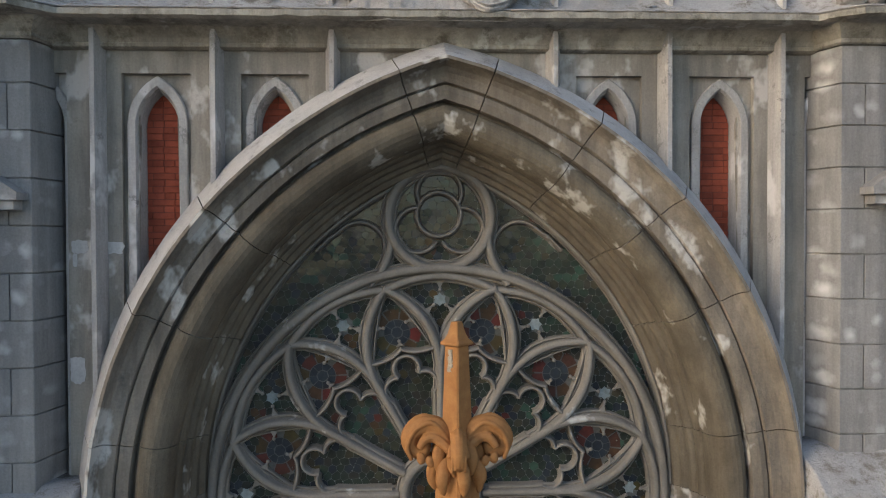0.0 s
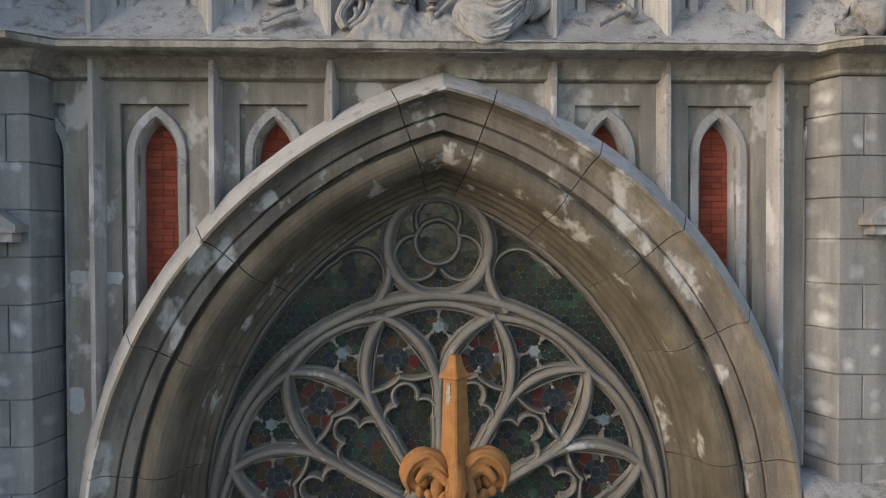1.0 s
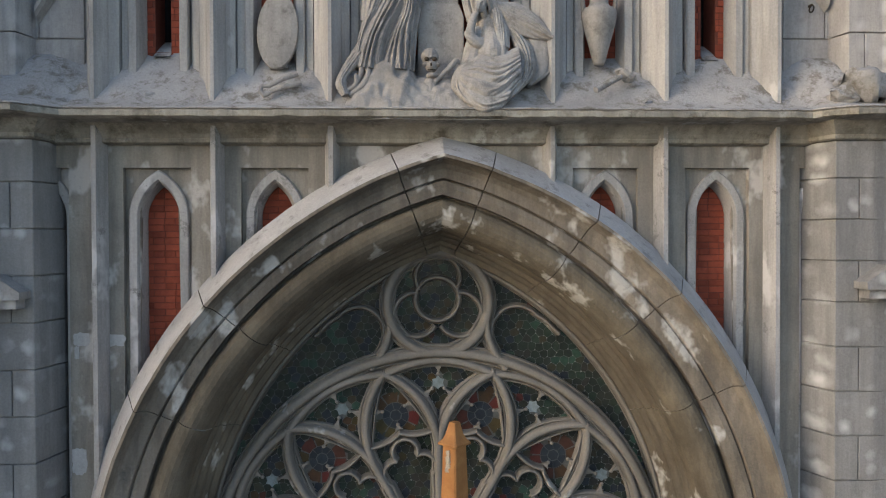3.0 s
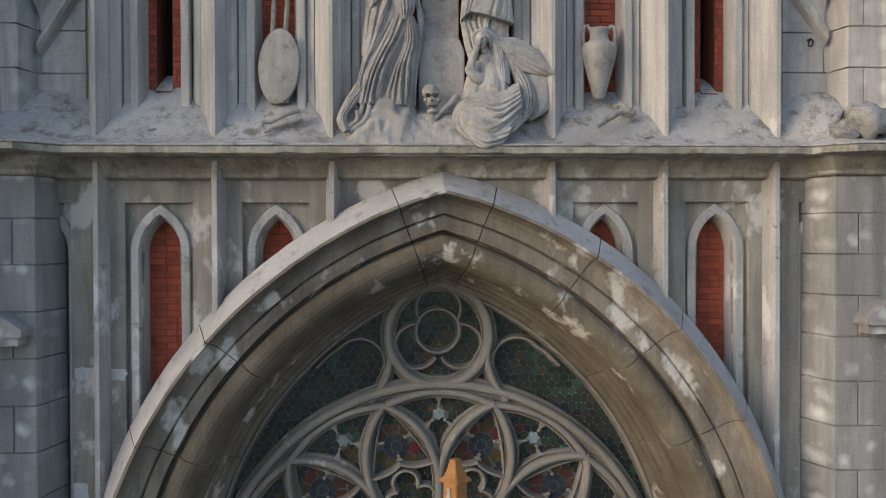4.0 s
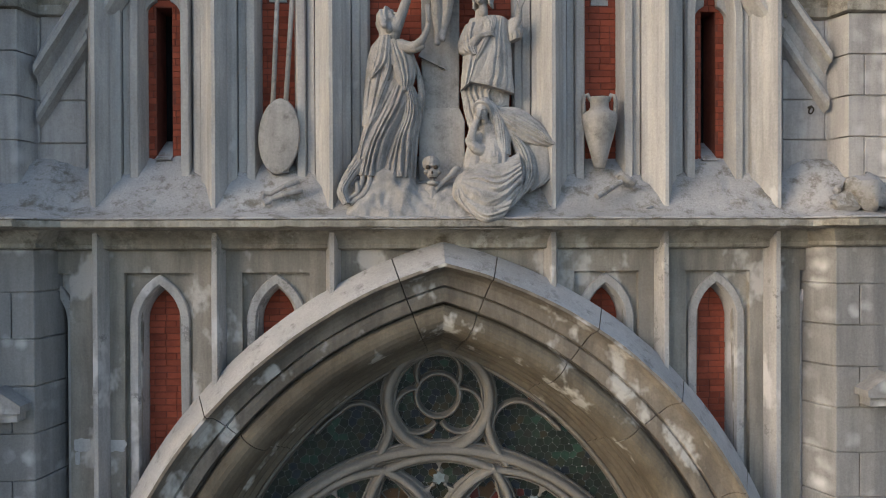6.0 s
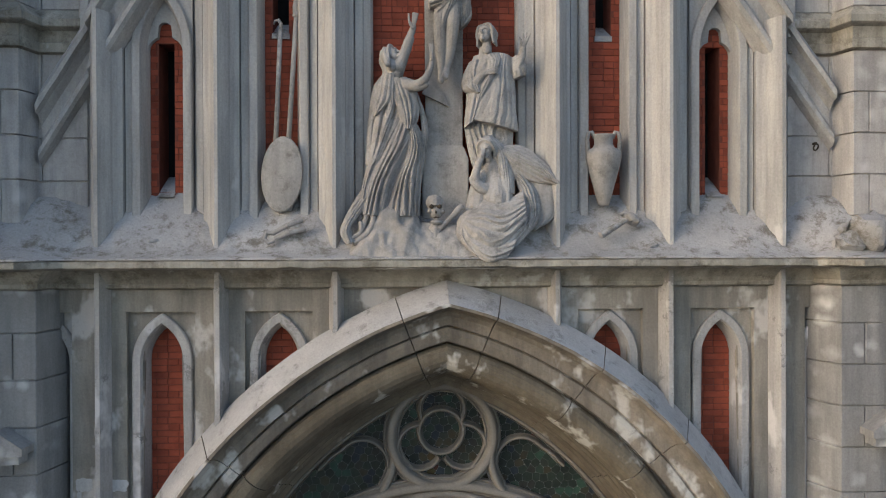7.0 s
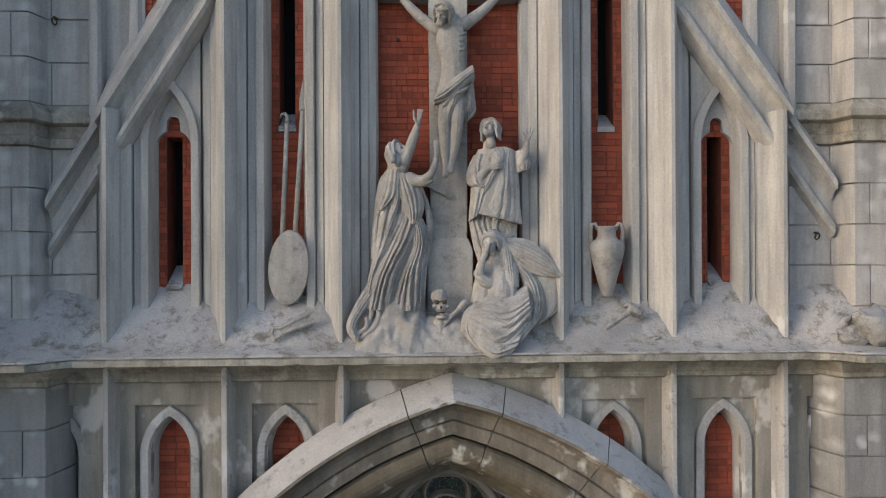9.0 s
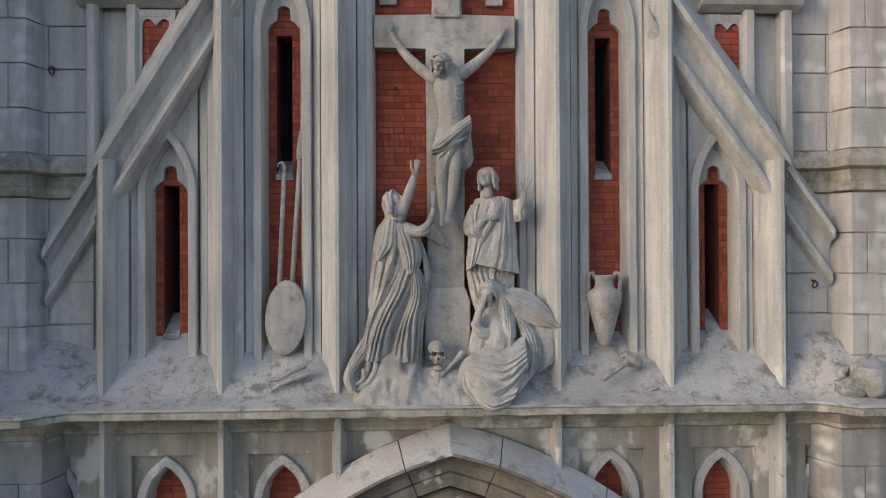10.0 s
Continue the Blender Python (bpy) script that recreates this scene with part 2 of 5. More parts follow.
def ball(bm, c, r, rot=None, nu=14, nv=9):
    m = Matrix.Translation(c) @ (rot.to_matrix().to_4x4() if rot else Matrix()) @ Matrix.Diagonal((*r, 1))
    top, bot = bm.verts.new(m @ Vector((0, 0, 1))), bm.verts.new(m @ Vector((0, 0, -1)))
    rings = [[bm.verts.new(m @ Vector((math.sin(math.pi * v / nv) * math.cos(2 * math.pi * u / nu), math.sin(math.pi * v / nv) * math.sin(2 * math.pi * u / nu), math.cos(math.pi * v / nv)))) for u in range(nu)] for v in range(1, nv)]
    for u in range(nu):
        w = (u + 1) % nu
        bm.faces.new((top, rings[0][u], rings[0][w]))
        bm.faces.new((bot, rings[-1][w], rings[-1][u]))
        for p, q in zip(rings, rings[1:]):
            bm.faces.new((p[u], q[u], q[w], p[w]))


def roughen(bm, amount, scale, seed=0.0):
    for v in bm.verts:
        v.co += noise.noise_vector(v.co * scale + Vector((seed, seed, seed))) * amount


CX = -0.04      # the facade's axis
PIL = (1.215, 2.475, 3.74)
BAYS = (1.85, 3.13)
ARC_C, ARC_Z, ARC_R = 1.27, 8.73, 5.2


def arch_z(x, d):
    """Height of the great arch, d inside its back, at x from the axis."""
    r = ARC_R - d
    q = abs(x) + ARC_C
    return ARC_Z + math.sqrt(r * r - q * q) if q < r else ARC_Z - 6


# ---- ground ----
bm = bmesh.new()
for (x0, y0, x1, y1) in ((-900, -900, 900, 900),):
    bm.faces.new([bm.verts.new(p) for p in ((x0, y0, 0), (x1, y0, 0), (x1, y1, 0), (x0, y1, 0))])
tagged(part("ground", bm, PAVING), "worn grey stone paving in front of the church", "ground", "", "structure")


# ---- lower wall with its sunk panels ----
def niche(bm, xc, zb, zs, za, y, hw):
    """The stone frame round a pointed niche: a flat face with a splayed inner edge."""
    k = 0.062
    sweep(bm, gothic(xc, hw + k, zb, zs, za + k * 1.5), [(k, y + 0.08), (k, y), (k * 0.8, y - 0.015), (-k * 0.45, y - 0.015), (-k * 0.6, y), (-k * 1.35, y + 0.17), (-k * 1.35, y + 0.24), (0, y + 0.24)])


wall = thing("wall_front", "grey rendered stone church front with sunk pointed panels", "wall", "", "structure")
wall["kind"] = "structure"
TOP = 13.86
bm = bmesh.new()
edges = [0.0]
for b in BAYS:
    edges += [b - 0.37, b + 0.37]
edges += [4.085]
for s in (-1, 1):
    for a, b, solid in ((0, 1, 1), (1, 2, 0), (2, 3, 1), (3, 4, 0), (4, 5, 1)):
        xs = [CX + s * x for x in span(edges[a], edges[b], 14)]
        slab(bm, xs, (lambda x: max(5.5, arch_z(x - CX, 0.12))) if solid else (lambda x: 13.53), lambda x: TOP + 0.3, 0.22, 1.2)
    slab(bm, [CX + s * 4.085, CX + s * 4.6], lambda x: 13.53, lambda x: TOP + 0.3, 0.22, 1.2)
part("wall_field", bm, STONE_LOW, wall)

NICHES = []
for s in (-1, 1):
    for i, b in enumerate(BAYS):
        xc, zs, za = CX + s * b, 12.97, 13.345
        hw = 0.205
        bm = bmesh.new()
        f = lambda x: max(arch_z(x - CX, 0.14), gothic_z(x, xc, hw + 0.02, zs, za + 0.03) if abs(x - xc) < hw + 0.02 else 5.5)
        for a, c in ((-0.37, -hw - 0.02), (hw + 0.02, 0.37)):
            slab(bm, span(xc + a, xc + c, 8), lambda x: max(5.5, arch_z(x - CX, 0.14)), lambda x: 13.53, 0.30, 1.2)
        slab(bm, span(xc - hw - 0.02, xc + hw + 0.02, 20), f, lambda x: 13.53, 0.30, 1.2)
        part("sunk_panel", bm, STONE_LOW, wall)
        bm = bmesh.new()
        niche(bm, xc, 10.4 if i else 12.0, zs, za, 0.265, hw)
        part("niche_frame", bm, PALE, wall)
        NICHES.append((xc, hw + 0.03, 10.7 if i else 12.3, za + 0.05, zs))
    # the half panel beside the stair turret
    xc, hw = CX + s * 4.36, 0.205
    bm = bmesh.new()
    f = lambda x: gothic_z(x, xc, hw + 0.02, 12.97, 13.37) if abs(x - xc) < hw + 0.02 else 5.5
    slab(bm, span(CX + s * 4.08, xc - s * (hw + 0.02), 4), lambda x: 5.5, lambda x: 13.53, 0.30, 1.2)
    slab(bm, span(xc - s * (hw + 0.02), xc + s * 0.2, 14), f, lambda x: 13.53, 0.30, 1.2)
    part("sunk_panel", bm, STONE_LOW, wall)
    bm = bmesh.new()
    niche(bm, xc, 8.0, 12.97, 13.345, 0.265, hw)
    part("niche_frame", bm, PALE, wall)
    bm = bmesh.new()
    box(bm, xc - 0.25, xc + 0.25, 0.5, 0.6, 6, 13.45)
    part("brick_backing", bm, BRICK, wall)

# window sill wall and the wall below
bm = bmesh.new()
box(bm, -6.5, 6.5, 0.22, 1.2, 0, 5.5)
part("wall_base", bm, STONE_LOW, wall)

# frieze under the cornice: a cove and a fillet
bm = bmesh.new()
sweep(bm, [(-4.6, 0), (4.6, 0)], [(-0.6, 14.06), (0.02, 14.06), (0.02, 14.0), (-0.03, 13.96), (-0.10, 13.89), (-0.125, 13.84), (-0.12, 13.835), (-0.12, 13.80), (-0.15, 13.785), (-0.21, 13.775), (-0.6, 13.775)], lambda u, v, w: Vector((u, -v, w)))
tagged(part("frieze", bm, STAINED), "stained stone frieze moulding below the cornice", "frieze", "", "structure")

# ---- thin three-sided pilasters below the cornice ----
for s in (-1, 1):
    for p in PIL:
        x = CX + s * p
        bm = bmesh.new()
        low = max(8.0, arch_z(p, 0.12))
        prism(bm, [(x - 0.085, 0.3), (x - 0.08, 0.2), (x - 0.025, 0.02), (x + 0.025, 0.02), (x + 0.08, 0.2), (x + 0.085, 0.3)], low - 0.2, 13.985)
        roughen(bm, 0.004, 9, p)
        tagged(part("pilaster", bm, PALE), "slender grey stone pilaster with a sharp nose", "pilaster", "pilasters below the cornice", "structure")

# pale plaster smears beside the western pilaster
for x0, x1, z0, z1 in ((-4.085, -3.915, 11.575, 11.715), (-4.08, -4.03, 11.43, 11.57), (-3.80, -3.535, 11.57, 11.70), (-4.12, -3.96, 10.16, 10.44)):
    bm = bmesh.new()
    n = 40
    rim = []
    for k in range(n):
        a = 2 * math.pi * k / n
        c, d = math.cos(a), math.sin(a)
        q = 1.0 / max(abs(c), abs(d)) ** 0.8
        w = 1 + 0.22 * noise.noise(Vector((c * 2.1, d * 2.1, x0 * 3 + z0)))
        rim.append(((x0 + x1) / 2 + c * q * w * (x1 - x0) / 2, (z0 + z1) / 2 + d * q * w * (z1 - z0) / 2))
    prism(bm, rim, 0.215, 0.23, facade)
    tagged(part("plaster_smear", bm, SMEAR), "thin pale smear of repair plaster on the wall", "plaster patch", "plaster smears", "structure")

# ---- cornice and its crumbling sloped sill ----
CORN = [(-6.2, -0.62), (-4.33, -0.62), (-4.0, -0.30), (3.92, -0.30), (4.25, -0.60), (6.2, -0.60)]


def dense(pts, step):
    out = []
    for (a, b), (c, d) in zip(pts, pts[1:]):
        n = max(1, round(math.hypot(c - a, d - b) / step))
        out += [(a + (c - a) * i / n, b + (d - b) * i / n) for i in range(n)]
    return out + [pts[-1]]


bm = bmesh.new()
sweep(bm, dense(CORN, 0.05), [(1.7, 14.10), (0.03, 14.10), (0.0, 14.085), (0.0, 14.025), (0.06, 14.005), (0.30, 13.99), (1.7, 13.99)], plan)
roughen(bm, 0.010, 5)
roughen(bm, 0.006, 21)
tagged(part("cornice", bm, STAINED), "weathered grey stone cornice with a chipped edge", "cornice", "", "structure")
bm = bmesh.new()
prof = [(0.004, 14.104), (0.02, 14.12), (0.06, 14.13), (0.10, 14.14), (0.15, 14.155), (0.20, 14.175), (0.25, 14.20), (0.29, 14.225), (0.33, 14.265), (0.36, 14.30), (0.39, 14.34), (0.42, 14.38), (0.45, 14.415), (0.48, 14.45), (0.515, 14.495), (0.55, 14.54), (0.585, 14.58), (0.62, 14.62), (0.66, 14.665), (0.70, 14.71), (0.78, 14.79), (0.86, 14.87), (0.95, 14.92), (1.1, 14.95), (1.1, 14.104)]
rows = []
for x, y in dense(CORN, 0.03):
    k = (0.8 - y) / 1.1
    rows.append([bm.verts.new((x, y + o * k, z)) for o, z in prof])
for r, q in zip(rows, rows[1:]):
    for n_i in range(len(prof)):
        bm.faces.new((r[n_i], r[(n_i + 1) % len(prof)], q[(n_i + 1) % len(prof)], q[n_i]))
bm.faces.new(rows[0]), bm.faces.new(rows[-1][::-1])
for v in bm.verts:
    if v.co.z > 14.11:
        k = min(1, (v.co.z - 14.10) / 0.1)
        v.co += noise.noise_vector(v.co * 3.1) * 0.026 * k + noise.noise_vector(v.co * 9) * 0.016 * k + noise.noise_vector(v.co * 27) * 0.007 * k
        v.co.z += 0.035 * k * abs(noise.noise(v.co * 1.7)) * (1 if abs(v.co.x) < 4 else 2.2)
tagged(part("sill", bm, SILL, None, "", True), "sloped dusty stone sill with dark moss and crumbling mortar", "sill", "", "structure")

# broken stones on the sill beside the turrets
for i, (x, y, z, r) in enumerate(((4.28, -0.26, 14.30, 0.15), (4.52, -0.24, 14.42, 0.25), (4.92, -0.34, 14.36, 0.22), (3.3, 0.1, 14.32, 0.09), (2.2, 0.02, 14.24, 0.07), (-3.2, 0.1, 14.3, 0.08))):
    bm = bmesh.new()
    bmesh.ops.create_icosphere(bm, subdivisions=3, radius=r)
    for v in bm.verts:
        v.co.z *= 0.8 if r > 0.14 else 0.5
        v.co.x *= 1.1
        q = v.co / r + Vector((i * 3.7, 0, 0))
        v.co += noise.noise_vector(q * 1.3) * r * 0.45 + noise.noise_vector(q * 3.4) * r * 0.22 + noise.noise_vector(q * 8) * r * 0.09
    ob = tagged(part("rubble_stone", bm, SILL, None, "", True), "broken pale stone lump lying on the sill", "stone", "rubble on the sill")
    ob.location = (x, y, z - 0.2 * r)

# ---- stair turrets ----
def turret(s, side, name):
    t = thing(name, "octagonal ashlar stair turret with pale repair dabs", "turret", "", "structure")
    base = 13.351 if s < 0 else 13.387
    line = [(4.19 if s < 0 else 4.11, 0.34), (4.29, -0.17), (4.72, -0.17), (5.05, -0.12), (6.2, -0.12)]

    def cut(pl, a, b):
        """The stretch of a polyline between two lengths along it."""
        out, run = [], 0.0
        for p, q in zip(pl, pl[1:]):
            d = math.hypot(q[0] - p[0], q[1] - p[1])
            for w in (a, b):
                if run <= w <= run + d and w == a:
                    k = (w - run) / d
                    out.append((p[0] + (q[0] - p[0]) * k, p[1] + (q[1] - p[1]) * k))
            if out and run + d < b and run + d > a:
                out.append(q)
            if run <= b <= run + d:
                k = (b - run) / d
                out.append((p[0] + (q[0] - p[0]) * k, p[1] + (q[1] - p[1]) * k))
                break
            run += d
        return out

    def course(pl, z0, z1, joints, back, material):
        for a, b in zip(joints, joints[1:]):
            seg = cut(pl, a + 0.005, b - 0.005)
            bm = bmesh.new()
            inner = [(x + 0.02 if i == 0 else x, back) for i, (x, y) in enumerate((seg[0], seg[-1]))]
            poly = seg + [(inner[1][0], back), (max(inner[0][0], 4.13), back)]
            prism(bm, [(CX + s * x, y) for x, y in poly], z0 + 0.006, z1 - 0.006)
            bmesh.ops.bevel(bm, geom=[e for e in bm.edges], offset=0.008, segments=1, affect="EDGES")
            part("block", bm, material, t)

    z = base
    course(line, z, 13.80, [0, 2.6], 0.9, STONE_TOWER)
    i = 0
    while z > 5.0:
        pitch = 0.4934 if s < 0 else 0.453 if i < 3 else 0.491
        first = 0.755 if s < 0 else 0.81
        course(line, z - pitch, z, [0, 1.5, 2.4] if i % 2 else [0, first, 2.0, 2.4], 0.9, STONE_TOWER)
        z -= pitch
        i += 1
    core = [(4.22 if s < 0 else 4.14, 0.35), (4.31, -0.145), (4.72, -0.145), (6.2, -0.09), (6.2, 1.2), (4.12, 1.2)]
    bm = bmesh.new()
    prism(bm, [(CX + s * x, y) for x, y in core], 0, 13.8)
    part("core", bm, STONE_TOWER, t)
    # capping moulding below the cornice
    bm = bmesh.new()
    cap = [(CX + s * x, y) for x, y in line]
    out = 1 if s > 0 else -1
    sweep(bm, cap, [(-0.03 * out, 13.80), (-0.055 * out, 13.82), (-0.05 * out, 13.86), (-0.10 * out, 13.92), (-0.18 * out, 14.0), (0.4 * out, 14.0), (0.4 * out, 13.80)], plan)
    part("cap_moulding", bm, STAINED, t)
    # upper stage
    up = [(3.95, 0.36), (4.49, 0.36), (4.56, 0.06), (4.95, 0.06), (5.1, 0.0), (6.2, 0.0)]
    wide, split = [0, 0.50, 1.9, 2.3], [0, 1.034, 2.3]
    z, i = (16.40, 0) if s < 0 else (16.42, 0)
    while z > 14.1:
        pitch = 0.477 if s < 0 else 0.463
        course(up, z - pitch, z, split if i % 2 else wide, 1.2, STONE_UPTOWER)
        z -= pitch
        i += 1
    z, i = (16.856, 0) if s < 0 else (16.912, 0)
    top = z
    while z < 20.4:
        pitch = 0.484 if s < 0 else 0.456
        course(up, z, z + pitch, split if i % 2 else wide, 1.2, STONE_UPTOWER)
        z += pitch
        i += 1
    bm = bmesh.new()
    prism(bm, [(CX + s * x, y) for x, y in [(4.0, 0.385), (4.47, 0.385), (4.62, 0.085), (6.2, 0.03), (6.2, 1.4), (4.0, 1.4)]], 14.0, 20.4)
    part("core", bm, STONE_UPTOWER, t)
    bm = bmesh.new()
    o = -out
    sweep(bm, [(CX + s * x, y) for x, y in up], [(u * o, top + v) for u, v in ((-0.3, 0.0), (0.0, 0.0), (0.09, -0.09), (0.13, -0.13), (0.13, -0.205), (0.11, -0.22), (0.05, -0.24), (0.03, -0.30), (0.025, -0.36), (0.055, -0.375), (0.055, -0.475), (0.0, -0.49), (-0.3, -0.49))], plan)
    part("string_course", bm, STAINED, t)
    return t


for s, zt in ((-1, 9.12), (1, 9.42)):
    bm = bmesh.new()
    xs = span(3.86, 6.2, 60)
    prof = [(0.35, zt + 0.03), (-0.05, zt), (-0.20, zt - 0.05), (-0.32, zt - 0.11), (-0.45, zt - 0.19), (-0.58, zt - 0.28), (-0.70, zt - 0.38), (-0.72, zt - 0.6), (-0.72, 0.0), (0.35, 0.0)]
    sweep(bm, [(CX + s * x, 0) for x in xs], [(-y * s * -1, z) for y, z in prof], lambda u, v, w: Vector((u, v, w)))
    for v in bm.verts:
        if v.co.z > zt - 0.5:
            v.co += noise.noise_vector(v.co * 4) * 0.03 + noise.noise_vector(v.co * 13) * 0.012
    tagged(part("weathering_ledge", bm, SILL, None, "", True), "sloped dusty stone ledge at the foot of the turret", "ledge", "turret ledges", "structure")

turret(-1, 0, "turret_west")
turret(1, 0, "turret_east")

# small gabled label stops on the turrets
for s, x, z in ((-1, -4.62, 12.15), (1, 4.72, 12.2)):
    bm = bmesh.new()
    prism(bm, [(x - 0.26, z - 0.02), (x + 0.26, z - 0.02), (x + 0.26, z + 0.06), (x, z + 0.24), (x - 0.26, z + 0.06)], -0.42, -0.12, facade)
    prism(bm, [(x - 0.2, z - 0.12), (x + 0.2, z - 0.12), (x + 0.2, z - 0.02), (x - 0.2, z - 0.02)], -0.36, -0.12, facade)
    roughen(bm, 0.008, 8)
    tagged(part("gabled_bracket", bm, STONE_TOWER), "small pale gabled stone bracket on the turret", "bracket", "turret brackets", "structure")

# ---- the great window arch, stone by stone ----
PROFILE = [(0.02, 0.32), (0.0, 0.12), (0.22, -0.30), (0.25, -0.30), (0.265, -0.23), (0.29, -0.16), (0.33, -0.12), (0.37, -0.105), (0.405, -0.10), (0.415, -0.04), (0.43, -0.07), (0.47, -0.075), (0.535, -0.05), (0.54, 0.10), (0.565, 0.10),
           (0.575, 0.03), (0.60, -0.01), (0.64, -0.035), (0.69, -0.04), (0.74, -0.03), (0.79, 0.0), (0.835, 0.05), (0.87, 0.11), (0.895, 0.18), (0.91, 0.26), (0.915, 0.34), (0.905, 0.37), (0.925, 0.38), (0.945, 0.42), (0.955, 0.48), (0.945, 0.52), (0.97, 0.53), (1.0, 0.56), (1.015, 0.62), (1.005, 0.65), (1.03, 0.66), (1.06, 0.69), (1.075, 0.76), (1.10, 0.78), (1.13, 0.80), (1.15, 0.90), (1.15, 1.25), (0.3, 1.25)]


def hood(s, a, d):
    """How much wider the hood of the arch stands out on side s at angle a."""
    side = 0.14 if s > 0 else 0.05
    k = min(1.0, max(0.0, (a - 0.9) / 0.42))
    return (side + (0.09 - side) * k) * min(1.0, max(0.0, (0.54 - d) / 0.3))


def voussoir(bm, cuts):
    """cuts: (side, angle) pairs along the arch; angle None is the point of the arch."""
    rows = []
    for s, phi in cuts:
        row = []
        for d, y in PROFILE:
            a = 1.32 if phi is None else phi
            r = ARC_R - d + hood(s, a, d)
            a = math.acos(ARC_C / r) if phi is None else phi
            row.append(bm.verts.new((CX + s * (r * math.cos(a) - ARC_C), y, ARC_Z + r * math.sin(a))))
        rows.append(row)
    m = len(PROFILE)
    for r, q in zip(rows, rows[1:]):
        for j in range(m):
            bm.faces.new((r[j], r[(j + 1) % m], q[(j + 1) % m], q[j]))
    bm.faces.new(rows[0])
    bm.faces.new(rows[-1][::-1])
    bm.faces.ensure_lookup_table()
    for i, f in enumerate(bm.faces[:(len(rows) - 1) * m]):
        f.material_index = 1 if i % m == 1 else 2 if i % m > 13 else 0
    roughen(bm, 0.006, 4)


arch = thing("window_arch", "deep moulded pointed stone arch round the rose window", "arch", "", "structure")
GAP = 0.0011


def part_of_arch(name, bm):
    """Washed face, dusty back and bare brown mouldings inside, darkened to paint in the arch's shade."""
    me = part(name, bm, STONE_ARCH, arch).data
    me.materials.append(LEDGE)
    me.materials.append(STONE_BARE_SHADED)


JL = [0.0, 0.171, 0.46, 0.721, 1.216]
JR = [0.0, 0.18, 0.494, 0.731, 0.965, 1.21]
for s, J in ((-1, JL), (1, JR)):
    for a, b in zip(J, J[1:]):
        bm = bmesh.new()
        voussoir(bm, [(s, p) for p in span(a + GAP, b - GAP, max(3, round((b - a) / 0.035)))])
        part_of_arch("voussoir", bm)
bm = bmesh.new()
voussoir(bm, [(-1, p) for p in span(JL[-1] + GAP, 1.29, 5)] + [(1, None)] + [(1, p) for p in span(1.29, JR[-1] + GAP, 5)])
part_of_arch("keystone", bm)
for s in (-1, 1):
    for z0, z1 in ((7.4, 8.726), (6.0, 7.394), (5.4, 5.994)):
        bm = bmesh.new()
        prism(bm, [(CX + s * (ARC_R - d + hood(s, 0.0, d) - ARC_C), y) for d, y in PROFILE], z0, z1)
        part("jamb_stone", bm, STONE_ARCH, arch)
bm = bmesh.new()
sweep(bm, [(CX - 3.0, 0), (CX + 3.0, 0)], [(0.0, 5.4), (0.5, 5.5), (0.9, 6.0), (1.25, 6.0), (1.25, 5.4)], lambda u, v, w: Vector((u, v, w)))
part("window_sill", bm, STONE_ARCH, arch)

# ---- rose window tracery ----
rose = thing("rose_window", "stone rose window tracery with dark leaded stained glass", "window", "", "structure")
OX, OZ = -0.06, 8.65


def bar(w, f, b=1.04):
    """A bar's section: a round roll between two hollows and narrow outer fillets."""
    half = [(-w, b), (-w, f + 0.105), (-w * 0.86, f + 0.085), (-w * 0.70, f + 0.10), (-w * 0.58, f + 0.075), (-w * 0.46, f + 0.028), (-w * 0.28, f + 0.006), (-w * 0.08, f)]
    return half + [(-s, y) for s, y in half[::-1]]


BIG, MID, THIN, EDGE = bar(0.098, 0.80), bar(0.082, 0.815), bar(0.042, 0.87), bar(0.026, 0.90)


def pol(r, deg, s=0.0):
    """Local place in a petal: r along its axis, s across it; the axis leans deg from upright."""
    a = radians(deg)
    return (OX + r * math.sin(a) + s * math.cos(a), OZ + r * math.cos(a) - s * math.sin(a))


def local(pts, deg):
    return [pol(z, deg, x) for x, z in pts]


BARS = []


def tracery(name, paths, prof, closed=False):
    bm = bmesh.new()
    for p in paths:
        d = 0.0016 * (len(BARS) % 19)  # each bar a hair deeper than the last, so that crossings butt cleanly
        BARS.append(name)
        sweep(bm, p, [(s, y + d if y < 1.0 else y) for s, y in prof], facade, closed)
    return part(name, bm, TRACERY, rose)


def cusp(px, pz, qx, qz, deg):
    """A pointed stone cusp from an edge towards the middle of its light."""
    bm = bmesh.new()
    n = Vector((-(qz - pz), qx - px)).normalized() * 0.05
    m = ((px + qx) / 2, (pz + qz) / 2)
    pts = [(px + n.x, pz + n.y), (m[0] + n.x * 0.35, m[1] + n.y * 0.35), (qx, qz), (m[0] - n.x * 0.35, m[1] - n.y * 0.35), (px - n.x, pz - n.y)]
    prism(bm, local(pts, deg), 0.925, 1.03, facade)
    ball(bm, Vector((pol(qz, deg, qx)[0], 0.935, pol(qz, deg, qx)[1])), (0.024, 0.02, 0.024), None, 8, 6)
    part("cusp", bm, TRACERY, rose)


